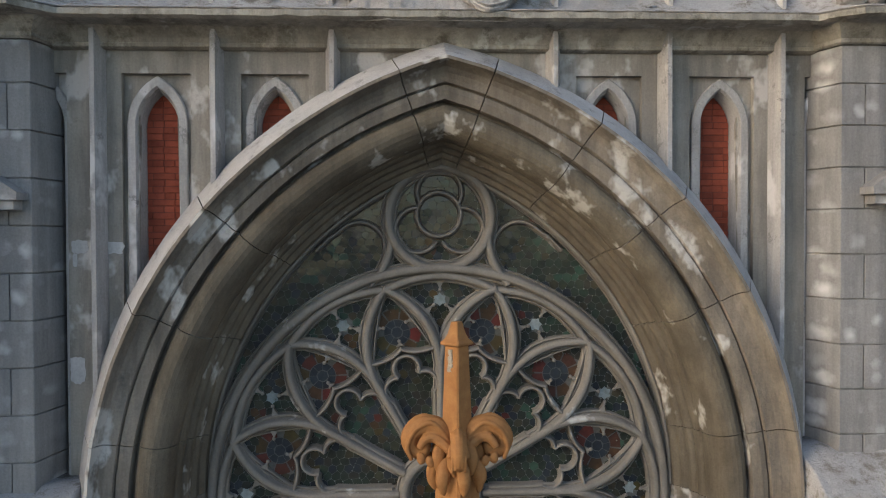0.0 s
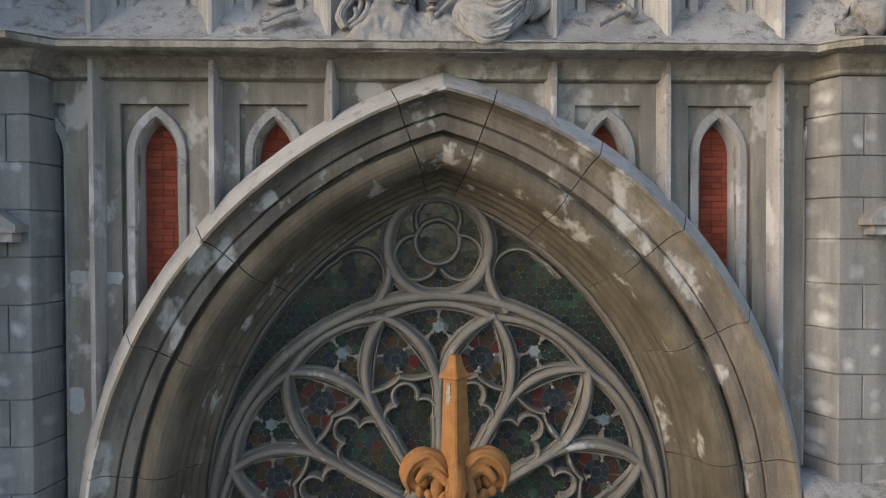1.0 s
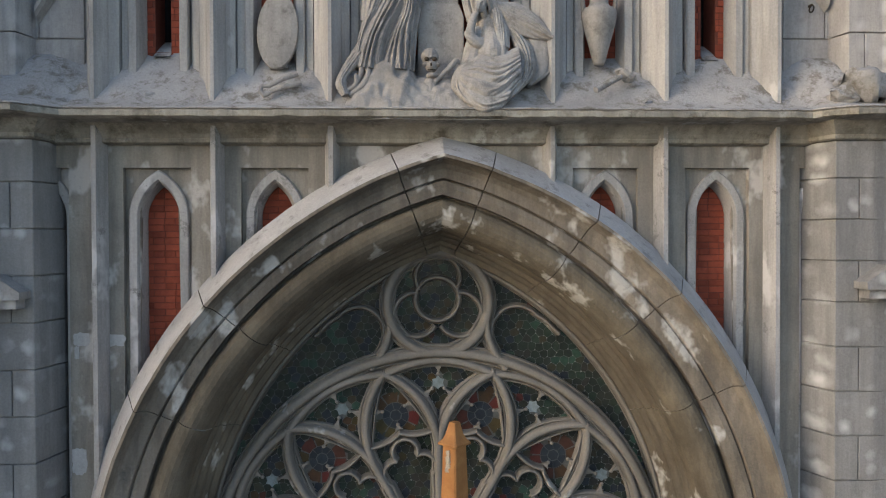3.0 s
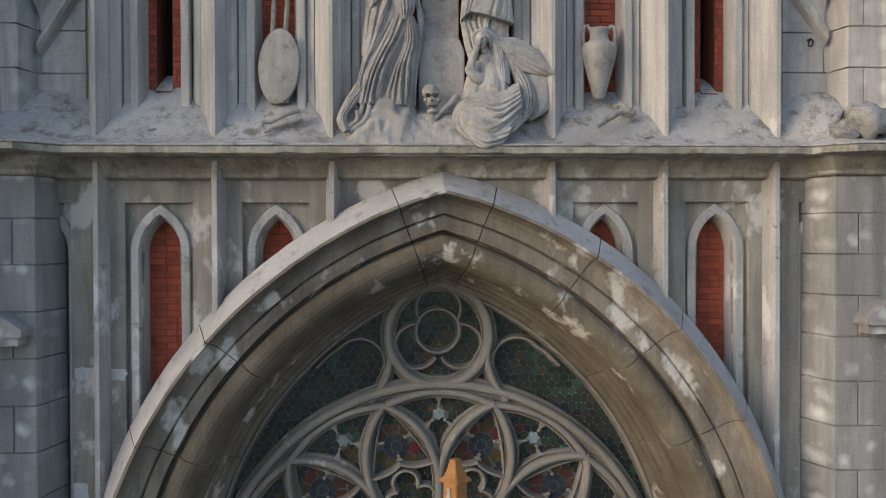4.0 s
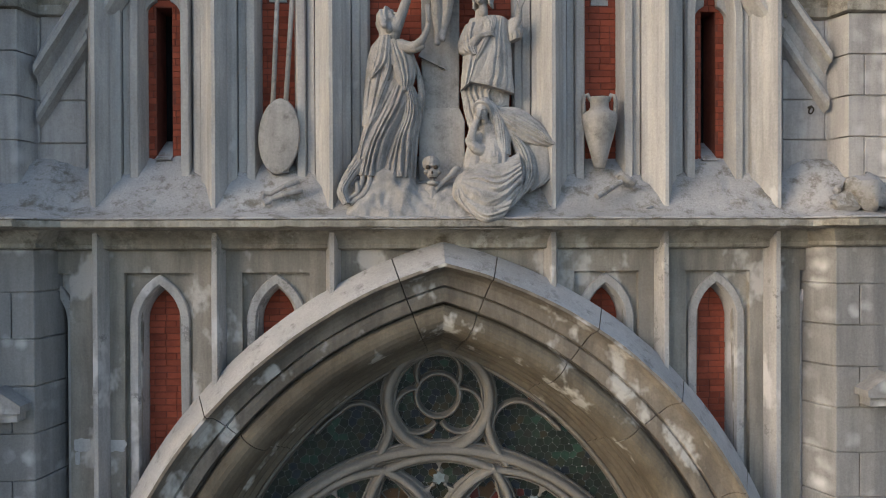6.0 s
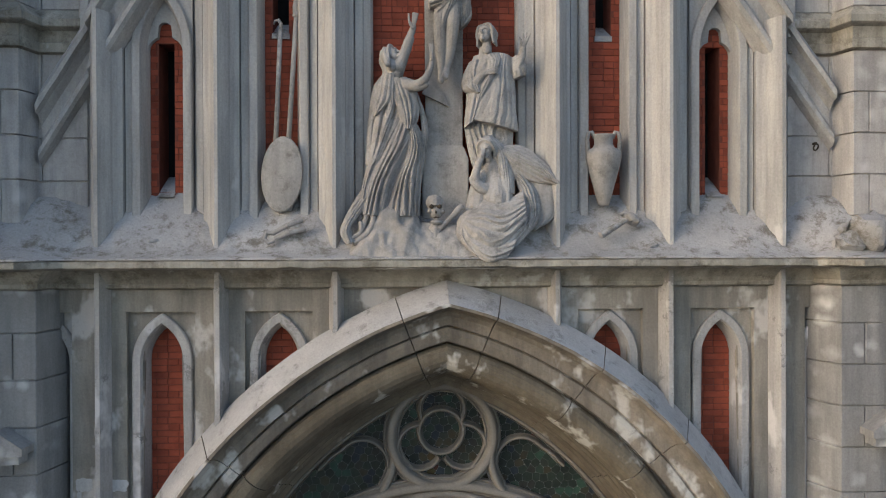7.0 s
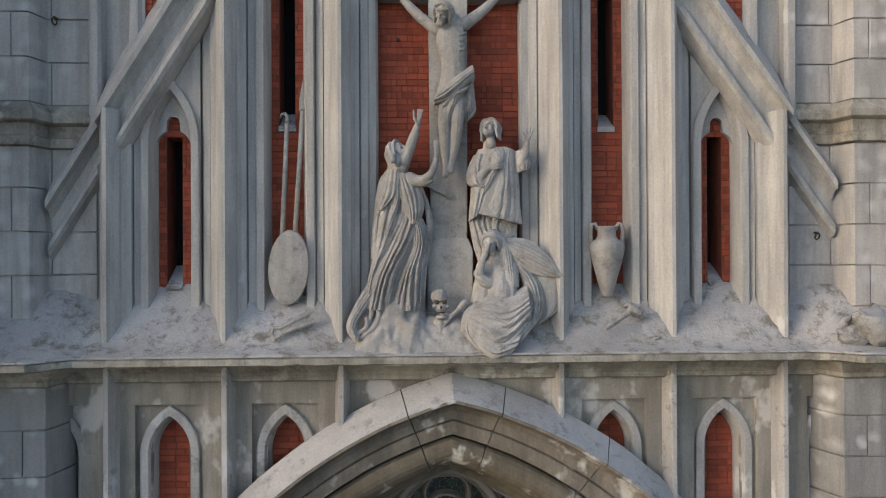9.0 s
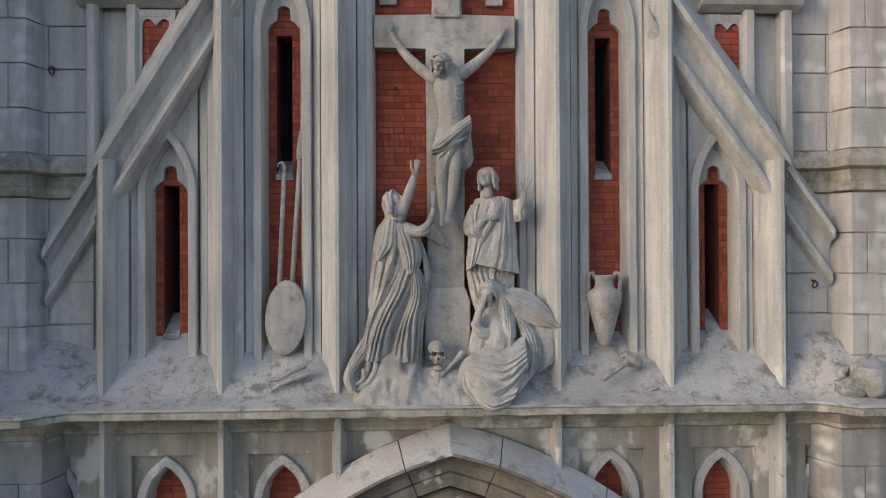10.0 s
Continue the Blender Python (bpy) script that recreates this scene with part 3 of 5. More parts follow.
tracery("outer_ring", [arc(OX, OZ, 2.715, 0, 355, 71)], BIG, True)
tracery("hub_ring", [arc(OX, OZ, 0.44, 0, 350, 35)], BIG, True)
for k in range(-6, 6):
    tracery("spoke", [[pol(0.5, 30 * k), pol(1.62, 30 * k)]], MID)
    a = 30 * k
    tracery("petal_arc", [bez(pol(1.58, a), pol(2.22, a + 2.2 * 1), pol(2.56, a + 15.3), 12)], MID)
    tracery("petal_arc", [bez(pol(1.58, a), pol(2.22, a - 2.2 * 1), pol(2.56, a - 15.3), 12)], MID)
    tracery("crown_arc", [bez(pol(2.53, a - 15.5), pol(2.80, a), pol(2.53, a + 15.5), 14)], MID)
    # curved three-sided light between two petals, with a cusp on each side
    rim = bez((0.0, 1.80), (0.02, 2.2), (0.50, 2.44), 8) + bez((0.50, 2.44), (0.0, 2.68), (-0.50, 2.44), 10)[1:] + bez((-0.50, 2.44), (-0.02, 2.2), (0.0, 1.80), 8)[1:-1]
    tracery("light_edge", [local(rim, a)], EDGE, True)
    for px, pz, qx, qz in ((0.17, 2.18, 0.075, 2.27), (-0.17, 2.18, -0.075, 2.27), (0.0, 2.555, 0.0, 2.45)):
        cusp(px, pz, qx, qz, a)
    # petal: medallion light with cusps, cross arcs and a trefoil-headed light
    c = a + 15
    rim = bez((0.0, 2.50), (0.20, 2.24), (0.34, 1.80), 8)
    rim = [(-x, z) for x, z in rim[:0:-1]] + rim
    tracery("light_edge", [local(rim, c)], EDGE)
    for px, pz, qx, qz in ((0.235, 2.12, 0.14, 2.10), (-0.235, 2.12, -0.14, 2.10), (0.0, 1.84, 0.0, 1.90)):
        cusp(px, pz, qx, qz, c)
    tracery("cross_arc", [local(bez((-0.43, 1.72), (-0.16, 1.68), (0.0, 1.80)) + bez((0.0, 1.80), (0.16, 1.68), (0.43, 1.72))[1:], c)], THIN)
    tracery("trefoil", [local(arc(0.0, 1.56, 0.155, -35, 215, 12), c), local(arc(-0.17, 1.33, 0.15, 75, 235, 9) + [(-0.215, 1.02), (-0.095, 0.58)], c), local(arc(0.17, 1.33, 0.15, 105, -55, 9) + [(0.215, 1.02), (0.095, 0.58)], c)], THIN)

# top roundel with a trefoil
RX, RZ = -0.06, 11.965
tracery("roundel_ring", [arc(RX, RZ, 0.615, 0, 355, 50)], BIG, True)
tracery("roundel_eye", [arc(RX - 0.01, RZ + 0.04, 0.265, 0, 350, 30)], THIN, True)
tracery("roundel_foil", [arc(RX, RZ + 0.31, 0.27, -35, 215, 16), arc(RX - 0.265, RZ - 0.15, 0.27, 85, 330, 16), arc(RX + 0.265, RZ - 0.15, 0.27, 95, -150, 16)], THIN)
# side lights between roundel, rose and arch
for s in (-1, 1):
    cx = RX + s * 0.96
    tracery("side_light", [arc(cx, RZ - 0.36, 0.31, 0 if s < 0 else 180, 140 if s < 0 else 40, 14) + [(cx + s * 0.36, RZ - 0.24), (cx + s * 0.52, RZ - 0.40)], bez((cx - s * 0.31, RZ - 0.36), (cx - s * 0.33, RZ - 0.6), (cx - s * 0.16, RZ - 0.78))], THIN)
    tracery("side_bar", [bez((RX + s * 0.60, RZ - 0.1), (RX + s * 0.52, RZ - 0.45), (RX + s * 0.82, RZ - 0.80)), ], MID)
    tracery("rim", [[(CX + s * ((ARC_R - 1.16) * math.cos(p) - ARC_C), ARC_Z + (ARC_R - 1.16) * math.sin(p)) for p in span(0.0, 1.24, 30)]], bar(0.05, 0.84))

# leaded glass: an uneven honeycomb of panes, cames showing between
def inside_window(x, z):
    return z > 6.2 and (z < ARC_Z or z < arch_z(x - CX, 1.12)) and abs(x - CX) < ARC_R - ARC_C - 1.12


def taken(x, z):
    """True where a medallion or a star takes the place of plain panes."""
    dx, dz = x - OX, z - OZ
    r, deg = math.hypot(dx, dz), math.degrees(math.atan2(dx, dz))
    c = round((deg - 15) / 30) * 30 + 15
    p = pol(2.0, c)
    q = pol(2.33, round(deg / 30) * 30)
    return math.hypot(x - p[0], z - p[1]) < 0.27 or math.hypot(x - q[0], z - q[1]) < 0.085


cell = 0.118
panes = []
hx, hz = cell * math.sqrt(3) / 2, cell * 0.75


def jig(x, z):
    q = Vector((round(x * 80) * 0.37, round(z * 80) * 0.53, 1.7))
    v = noise.noise_vector(q * 2.3)
    return x + v.x * 0.036, z + v.y * 0.036


for row in range(0, 92):
    for colm in range(-34, 35):
        x = CX + (colm + 0.5 * (row % 2)) * hx
        z = 6.1 + row * hz
        if inside_window(x, z) and not taken(x, z):
            pts = []
            for i in range(6):
                a = radians(60 * i + 30)
                pts.append(jig(x + cell / 2 * math.cos(a), z + cell / 2 * math.sin(a)))
            cxm, czm = sum(p[0] for p in pts) / 6, sum(p[1] for p in pts) / 6
            panes.append([(cxm + (p[0] - cxm) * 0.93, czm + (p[1] - czm) * 0.93) for p in pts])


def pane_mesh(bm, pts, y):
    tilt = noise.noise_vector(Vector((pts[0][0] * 5, pts[0][1] * 5, 0))) * 0.05
    cxm, czm = sum(p[0] for p in pts) / len(pts), sum(p[1] for p in pts) / len(pts)
    f = [bm.verts.new((x, y + tilt.x * (x - cxm) + tilt.y * (z - czm), z)) for x, z in pts]
    b = [bm.verts.new((x, y + 0.012, z)) for x, z in pts]
    n = len(pts)
    bm.faces.new(f)
    for i in range(n):
        bm.faces.new((f[i], b[i], b[(i + 1) % n], f[(i + 1) % n]))


def tint(pts):
    """Drifts of green, blue-grey and amber glass among the dark panes."""
    n = noise.noise(Vector((pts[0][0] * 4.3, pts[0][1] * 4.3, 4.0)))
    return GLASS_GREEN if n > 0.42 else GLASS_RED if n < -0.44 else GLASS_BLUE if -0.3 < n < -0.16 else GLASS


near = sorted(range(len(panes)), key=lambda i: (panes[i][0][0] - OX) ** 2 + (panes[i][0][1] - 11.0) ** 2)
rest = {}
for n_i, i in enumerate(near):
    m = tint(panes[i])
    if n_i < 280:
        bm = bmesh.new()
        pane_mesh(bm, panes[i], 1.000)
        part("pane", bm, m, rose)
    else:
        pane_mesh(rest.setdefault(m.name, (m, bmesh.new()))[1], panes[i], 1.000)
for m, bm in rest.values():
    part("panes", bm, m, rose)["kind"] = "stuff"
bm = bmesh.new()
slab(bm, span(CX - 2.85, CX + 2.85, 60), lambda x: 6.0, lambda x: max(6.1, arch_z(x - CX, 1.10)), 1.008, 1.05)
part("lead_cames", bm, LEAD, rose, "grey lead cames between the panes")


dots = bmesh.new()
rnd = random.Random(7)
for pts in panes:
    for x, z in pts:
        if rnd.random() < 0.32:
            r = rnd.uniform(0.004, 0.010)
            tip = dots.verts.new((x, 0.985, z))
            ring = [dots.verts.new((x + r * u, 1.0, z + r * w)) for u, w in ((1, 0), (0, 1), (-1, 0), (0, -1))]
            for q in range(4):
                dots.faces.new((tip, ring[q], ring[(q + 1) % 4]))
part("solder_dots", dots, SOLDER, rose, "pale solder joints of the leading")["kind"] = "stuff"


def disc(pts, y, name, material):
    bm = bmesh.new()
    for p in pts:
        pane_mesh(bm, p, y)
    return part(name, bm, material, rose)


for k in range(-6, 6):
    c = 30 * k + 15
    seg = []
    for i in range(8):
        a0, a1 = 45 * i + 2, 45 * i + 43
        seg.append(local([(0.078 * math.cos(radians(a)), 2.0 + 0.078 * math.sin(radians(a))) for a in (a0, a1)] + [(0.155 * math.cos(radians(a)), 2.0 + 0.155 * math.sin(radians(a))) for a in (a1, (a0 + a1) / 2, a0)], c))
    seg.append(local([(0.066 * math.cos(radians(60 * i)), 2.0 + 0.066 * math.sin(radians(60 * i))) for i in range(6)], c))
    disc(seg, 0.998, "medallion", GLASS_BLUE)
    lobes = []
    for a in (45, 90, 135, 200, 245, 295, 340):
        lobes.append(local([(0.165 * math.cos(radians(a + d)), 2.0 + 0.165 * math.sin(radians(a + d))) for d in (-20, 0, 20)] + [(0.29 * math.cos(radians(a + d)), 2.0 + 0.29 * math.sin(radians(a + d))) for d in (20, 0, -20)], c))
    disc(lobes, 0.9985, "coloured_pane", GLASS_RED)
    a = 30 * k
    disc([local([((0.085 if i % 2 else 0.06) * math.cos(radians(30 * i)), 2.33 + (0.085 if i % 2 else 0.06) * math.sin(radians(30 * i))) for i in range(12)], a)], 0.998, "star_pane", GLASS_PALE)
# added black sheet: the nave's lack of light given as colour
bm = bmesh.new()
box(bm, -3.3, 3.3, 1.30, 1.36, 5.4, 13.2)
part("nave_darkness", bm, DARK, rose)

# ---- upper wall ----
upper = thing("wall_upper", "pale rendered stone gable wall with tall brick niches", "wall", "", "structure")
ZT = 20.4
FLANK = [(-0.315, 0.6), (-0.315, 0.37), (-0.29, 0.335), (-0.212, 0.31), (-0.209, 0.35), (-0.199, 0.35), (-0.196, 0.265), (-0.15, 0.235), (-0.115, 0.19), (-0.105, 0.15), (-0.02, -0.0), (0.02, -0.0)]
FLANK = FLANK + [(-x, y) for x, y in FLANK[:-2]][::-1]
for s in (-1, 1):
    for i, p in enumerate(PIL):
        x = CX + s * p
        bm = bmesh.new()
        pts = [(x + u, v) for u, v in FLANK]
        if i == 2:  # the outermost ends the gable
            pts = [(x + s * u, v) for u, v in FLANK if u < 0.12] + [(x + s * 0.12, 0.6)]
        core = [(a, b) for a, b in pts]
        prism(bm, core, 14.2, ZT if i < 2 else 16.78)
        # pointed foot of the nose
        roughen(bm, 0.003, 6, p)
        tagged(part("pier", bm, STONE_UP), "pale moulded stone pier with a sharp nose", "pier", "piers of the gable wall", "structure")
    # jambs of the middle panel
    bm = bmesh.new()
    prism(bm, [(CX + s * 0.81, 0.60), (CX + s * 0.81, 0.40), (CX + s * 0.835, 0.36), (CX + s * 0.93, 0.36), (CX + s * 0.93, 0.60)], 14.4, ZT)
    part("jamb", bm, STONE_UP, upper)

SLITS = []
for s in (-1, 1):
    for i, b in enumerate(BAYS):
        xc = CX + s * b
        zs, za = ((18.25, 18.86), (16.42, 17.0))[i]
        hw = 0.205
        top = ZT
        bm = bmesh.new()
        slab(bm, span(xc - hw - 0.02, xc + hw + 0.02, 20), lambda x: gothic_z(x, xc, hw + 0.02, zs, za + 0.03), lambda x: top, 0.335, 0.8)
        for a, c in ((-0.33, -hw - 0.02), (hw + 0.02, 0.33)):
            slab(bm, [xc + a, xc + c], lambda x: 14.3, lambda x: top, 0.335, 0.8)
        part("wall_field", bm, STONE_UP, upper)
        bm = bmesh.new()
        niche(bm, xc, 14.5, zs, za, 0.30, hw)
        part("niche_frame", bm, STONE_UP, upper)
        # cusped stone head over the brick
        bm = bmesh.new()

        def cusp_z(x, zs=zs, za=za, xc=xc):
            u = abs(x - xc)
            low = zs - 0.02 + math.sqrt(max(0.0, 0.2 ** 2 - u * u))
            eye = zs + 0.255 + math.sqrt(max(0, 0.078 ** 2 - u * u)) if u < 0.078 else 0
            return max(low, eye)
        slab(bm, span(xc - 0.23, xc + 0.23, 46), cusp_z, lambda x: za + 0.1, 0.43, 0.62)
        part("cusped_head", bm, STONE_UP, upper)
        SLITS.append((xc, zs, za, i, s))

# ---- raking copings of the gable ----
for s in (-1, 1):
    z_at, steep = (16.79, 1.60) if s < 0 else (16.87, 1.40)

    def rake(x):
        return z_at + steep * (3.83 - x)

    for xa, xb, dy in ((2.30, 3.86, 0.0), (3.83, 4.44, 0.13)):
        bm = bmesh.new()
        rows = []
        prof = [(0.46, 0.62), (0.42, 0.36), (0.0, 0.055), (-0.04, 0.035), (-0.13, 0.045), (-0.16, 0.12), (-0.28, 0.20), (-0.46, 0.215), (-0.54, 0.18), (-0.60, 0.11), (-0.68, 0.105), (-0.74, 0.14), (-0.84, 0.30), (-0.84, 0.62)]
        for x in span(xa, xb, 8):
            rows.append([bm.verts.new((CX + s * x, y + dy, rake(x) + dz * (1.0 if x < 3.8 else 0.86))) for dz, y in prof])
        for r, q in zip(rows, rows[1:]):
            for k in range(len(prof)):
                bm.faces.new((r[k], r[(k + 1) % len(prof)], q[(k + 1) % len(prof)], q[k]))
        bm.faces.new(rows[0]), bm.faces.new(rows[-1][::-1])
        bm.faces.ensure_lookup_table()
        for k, f in enumerate(bm.faces[:8 * len(prof)]):
            f.material_index = 1 if k % len(prof) == 1 else 0
        roughen(bm, 0.006, 4)
        cop = part("raking_coping", bm, STONE_UP)
        cop.data.materials.append(LEDGE)
        tagged(cop, "sloping moulded stone coping of the gable", "coping", "raking copings", "structure")
    bm = bmesh.new()
    box(bm, min(CX + s * 3.44, CX + s * 3.99), max(CX + s * 3.44, CX + s * 3.99), 0.395, 0.8, 14.0, ZT)
    part("wall_field", bm, STONE_UP, upper)
    # shafts, recessed trefoil light and string behind the coping
    for x0, x1 in ((3.86, 4.0), (3.42, 3.56)):
        bm = bmesh.new()
        prism(bm, [(CX + s * x0, 0.5), (CX + s * x0, 0.26), (CX + s * (x0 + 0.03), 0.22), (CX + s * (x1 - 0.03), 0.22), (CX + s * x1, 0.26), (CX + s * x1, 0.5)], 16.6 if x0 > 3.8 else 17.1, 18.52)
        tagged(part("shaft", bm, STONE_UP), "slender pale stone shaft behind the coping", "shaft", "shafts of the gable", "structure")
    bm = bmesh.new()
    sweep(bm, [(CX + s * 2.9, 0.3), (CX + s * 4.08, 0.3)], [(0.12 * s, 18.75), (0.06 * s, 18.52), (-0.02 * s, 18.50), (-0.14 * s, 18.56), (-0.18 * s, 18.62), (-0.18 * s, 18.78), (0.12 * s, 18.9)], plan)
    tagged(part("string_moulding", bm, STONE_UP), "pale stone string moulding", "moulding", "", "structure")
    bm = bmesh.new()
    xl = CX + s * 3.24
    sweep(bm, [(xl - 0.19, 17.4), (xl - 0.19, 18.44), (xl + 0.19, 18.44), (xl + 0.19, 17.4)], [(-0.04, 0.34), (-0.04, 0.27), (0.03, 0.25), (0.04, 0.34)])
    slab(bm, span(xl - 0.18, xl + 0.18, 40), lambda x: 18.30 + 0.075 * abs(math.sin((x - xl) / 0.18 * math.pi)) - (0.14 if abs(x - xl) > 0.15 else 0), lambda x: 18.44, 0.275, 0.33)
    part("trefoil_light_frame", bm, STONE_UP, upper)

# plain walls that close the church behind
bm = bmesh.new()
box(bm, -6.2, 6.2, 1.5, 30, 0, 20.3)
tagged(part("wall_nave", bm, STONE_UPTOWER), "plain pale stone body of the church", "wall", "", "structure")

# towers out of view; their projection is set to block side light
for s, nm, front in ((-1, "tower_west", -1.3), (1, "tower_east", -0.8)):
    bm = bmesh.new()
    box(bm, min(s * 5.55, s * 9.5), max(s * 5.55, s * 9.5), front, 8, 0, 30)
    tagged(part(nm, bm, STONE_UPTOWER), "plain unseen stone tower, projecting to shade the church front", "tower", "", "structure")

# ---- portal gable that carries the finial ----
bm = bmesh.new()
prism(bm, [(-3.2, 0.0), (3.2, 0.0), (3.2, 4.2), (0.03, 8.75), (-3.2, 4.2)], -1.0, 0.2, facade)
tagged(part("portal_gable", bm, STONE_LOW), "plain stone portal gable below the window", "portal", "", "structure")


# ---- brick infill, brick by brick ----
COURSE = 0.0735
BRICKS = {}


def brick_mesh(length):
    key = round(length / 0.008)
    if key not in BRICKS:
        hl, hh, c = key * 0.008 / 2 - 0.004, COURSE / 2 - 0.004, 0.004
        bm = bmesh.new()
        rings = []
        for u, v, y in ((hl, hh, 0.03), (hl, hh, c), (hl - c, hh - c, 0.0)):
            rings.append([bm.verts.new(p) for p in ((-u, y, -v), (u, y, -v), (u, y, v), (-u, y, v))])
        for r, q in zip(rings, rings[1:]):
            for j in range(4):
                bm.faces.new((r[j], r[(j + 1) % 4], q[(j + 1) % 4], q[j]))
        bm.faces.new(rings[-1])
        bmesh.ops.recalc_face_normals(bm, faces=bm.faces)
        me = bpy.data.meshes.new("brick")
        bm.to_mesh(me)
        bm.free()
        me.materials.append(BRICK)
        BRICKS[key] = me
    return BRICKS[key]


def brick_panel(label, x0, x1, z0, z1, y, slit=None, header_from=99.0, limit=300):
    t = thing("brick_infill", label, "brickwork", "brick panels of the front", "structure")
    bm = bmesh.new()
    if slit:
        sx0, sx1, sz0, sz1 = slit
        for a, b, lo, hi in ((x0, sx0, z0, z1), (sx1, x1, z0, z1), (sx0, sx1, z0, sz0), (sx0, sx1, sz1, z1)):
            box(bm, a, b, y + 0.008, y + 0.42, lo, hi)
    else:
        box(bm, x0, x1, y + 0.008, y + 0.1, z0, z1)
    part("mortar_bed", bm, MORTAR, t)
    # a black sheet paints the shade inside the slit
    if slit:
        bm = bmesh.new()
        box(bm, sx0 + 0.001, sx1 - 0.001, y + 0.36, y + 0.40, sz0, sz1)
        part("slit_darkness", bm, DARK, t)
    rnd = random.Random(int(abs(x0) * 1000 + z0 * 10))
    made, spare = 0, []
    row, z = 0, z0
    while z < z1:
        zc = z + COURSE / 2
        length = 0.122 if zc > header_from else 0.245
        x = x0 - (length / 2 if row % 2 else 0) - rnd.random() * 0.02
        while x < x1:
            a, b = max(x, x0), min(x + length * (0.5 if rnd.random() < 0.35 else 1), x1)
            nxt = x + (b - x if b < x1 else length)
            pieces = [(a, b)]
            if slit and slit[2] - 0.02 < zc < slit[3] + 0.0:
                pieces = [(a, min(b, slit[0])), (max(a, slit[1]), b)]
            for p, q in pieces:
                if q - p > 0.035:
                    spare.append((p, q, zc))
            x = nxt
        z += COURSE
        row += 1
    joined = []
    for p, q, zc in spare:
        jy = y + rnd.uniform(-0.004, 0.004)
        if made < limit:
            ob = new("brick", brick_mesh(q - p))
            ob.location = ((p + q) / 2, jy, zc)
            ob.parent = t
            made += 1
        else:
            joined.append((p, q, zc, jy))
    if joined:
        verts, faces = [], []
        for p, q, zc, jy in joined:
            n = len(verts)
            g, h = 0.004, COURSE / 2 - 0.004
            verts += [(p + g, jy, zc - h), (q - g, jy, zc - h), (q - g, jy, zc + h), (p + g, jy, zc + h), (p + g, jy + 0.03, zc - h), (q - g, jy + 0.03, zc - h), (q - g, jy + 0.03, zc + h), (p + g, jy + 0.03, zc + h)]
            faces += [(n, n + 1, n + 2, n + 3), (n, n + 4, n + 5, n + 1), (n + 1, n + 5, n + 6, n + 2), (n + 2, n + 6, n + 7, n + 3), (n + 3, n + 7, n + 4, n)]
        me = bpy.data.meshes.new("brick_courses")
        me.from_pydata(verts, [], faces)
        me.materials.append(BRICK)
        ob = new("brick_courses", me)
        ob.parent = t
        ob["kind"] = "stuff"
    return t


for xc, hw, zb, za, zs in NICHES:
    brick_panel("red brick filling of a pointed niche", xc - hw, xc + hw, zb, za, 0.475)
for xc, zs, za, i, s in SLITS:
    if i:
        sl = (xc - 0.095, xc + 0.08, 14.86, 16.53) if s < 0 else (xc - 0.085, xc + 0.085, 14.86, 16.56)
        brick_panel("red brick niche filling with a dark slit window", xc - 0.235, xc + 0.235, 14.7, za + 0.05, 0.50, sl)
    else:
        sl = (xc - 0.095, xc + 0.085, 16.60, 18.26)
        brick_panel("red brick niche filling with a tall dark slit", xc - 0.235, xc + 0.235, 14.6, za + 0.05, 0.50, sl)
    # soldier bricks over the slit and the pale sloped sill within it
    bm = bmesh.new()
    if i:
        prism(bm, [(0.42, 14.80), (0.62, 14.93), (0.92, 15.09), (0.92, 14.80)], sl[0], sl[1], lambda u, v, w: Vector((w, u, v)))
    else:
        prism(bm, [(0.492, 16.60), (0.50, 16.66), (0.86, 16.86), (0.92, 16.86), (0.92, 16.60)], sl[0] - 0.01, sl[1] + 0.01, lambda u, v, w: Vector((w, u, v)))
    roughen(bm, 0.006, 9)
    tagged(part("slit_sill", bm, SILL), "pale sloped mortar sill in the slit window", "sill", "slit sills", "structure")
brick_panel("red brick panel behind the stone cross", CX - 0.83, CX + 0.83, 14.85, 19.2, 0.50, None, 16.9, 300)

for s in (-1, 1):
    xl = CX + s * 3.24
    brick_panel("red brick filling of a trefoil light", xl - 0.175, xl + 0.175, 17.4, 18.42, 0.30)

# ---- statues, each one plain carved mesh ----
WEATHER = bpy.data.textures.new("weather", "CLOUDS")
WEATHER.noise_scale, WEATHER.noise_depth = 0.05, 4


def carve(name, bm, label, category, voxel=0.007, smooth=1):
    ob = part(name, bm, STATUE, None, "", True)
    r = ob.modifiers.new("carve", "REMESH")
    r.mode, r.voxel_size, r.use_smooth_shade = "VOXEL", voxel * 0.8, True
    s = ob.modifiers.new("soften", "SMOOTH")
    s.factor, s.iterations = 0.35, smooth
    w = ob.modifiers.new("weather", "DISPLACE")
    w.texture, w.strength, w.mid_level, w.texture_coords = WEATHER, 0.008, 0.5, "GLOBAL"
    return tagged(ob, label, category)


def limb(bm, rows, squash=(1, 1)):
    tube(bm, [(x, y, z) for x, z, y, r in rows], [r for x, z, y, r in rows], 12, squash)
    for x, z, y, r in (rows[0], rows[-1]):
        ball(bm, (x, y, z), (r * squash[0], r * min(squash), r))


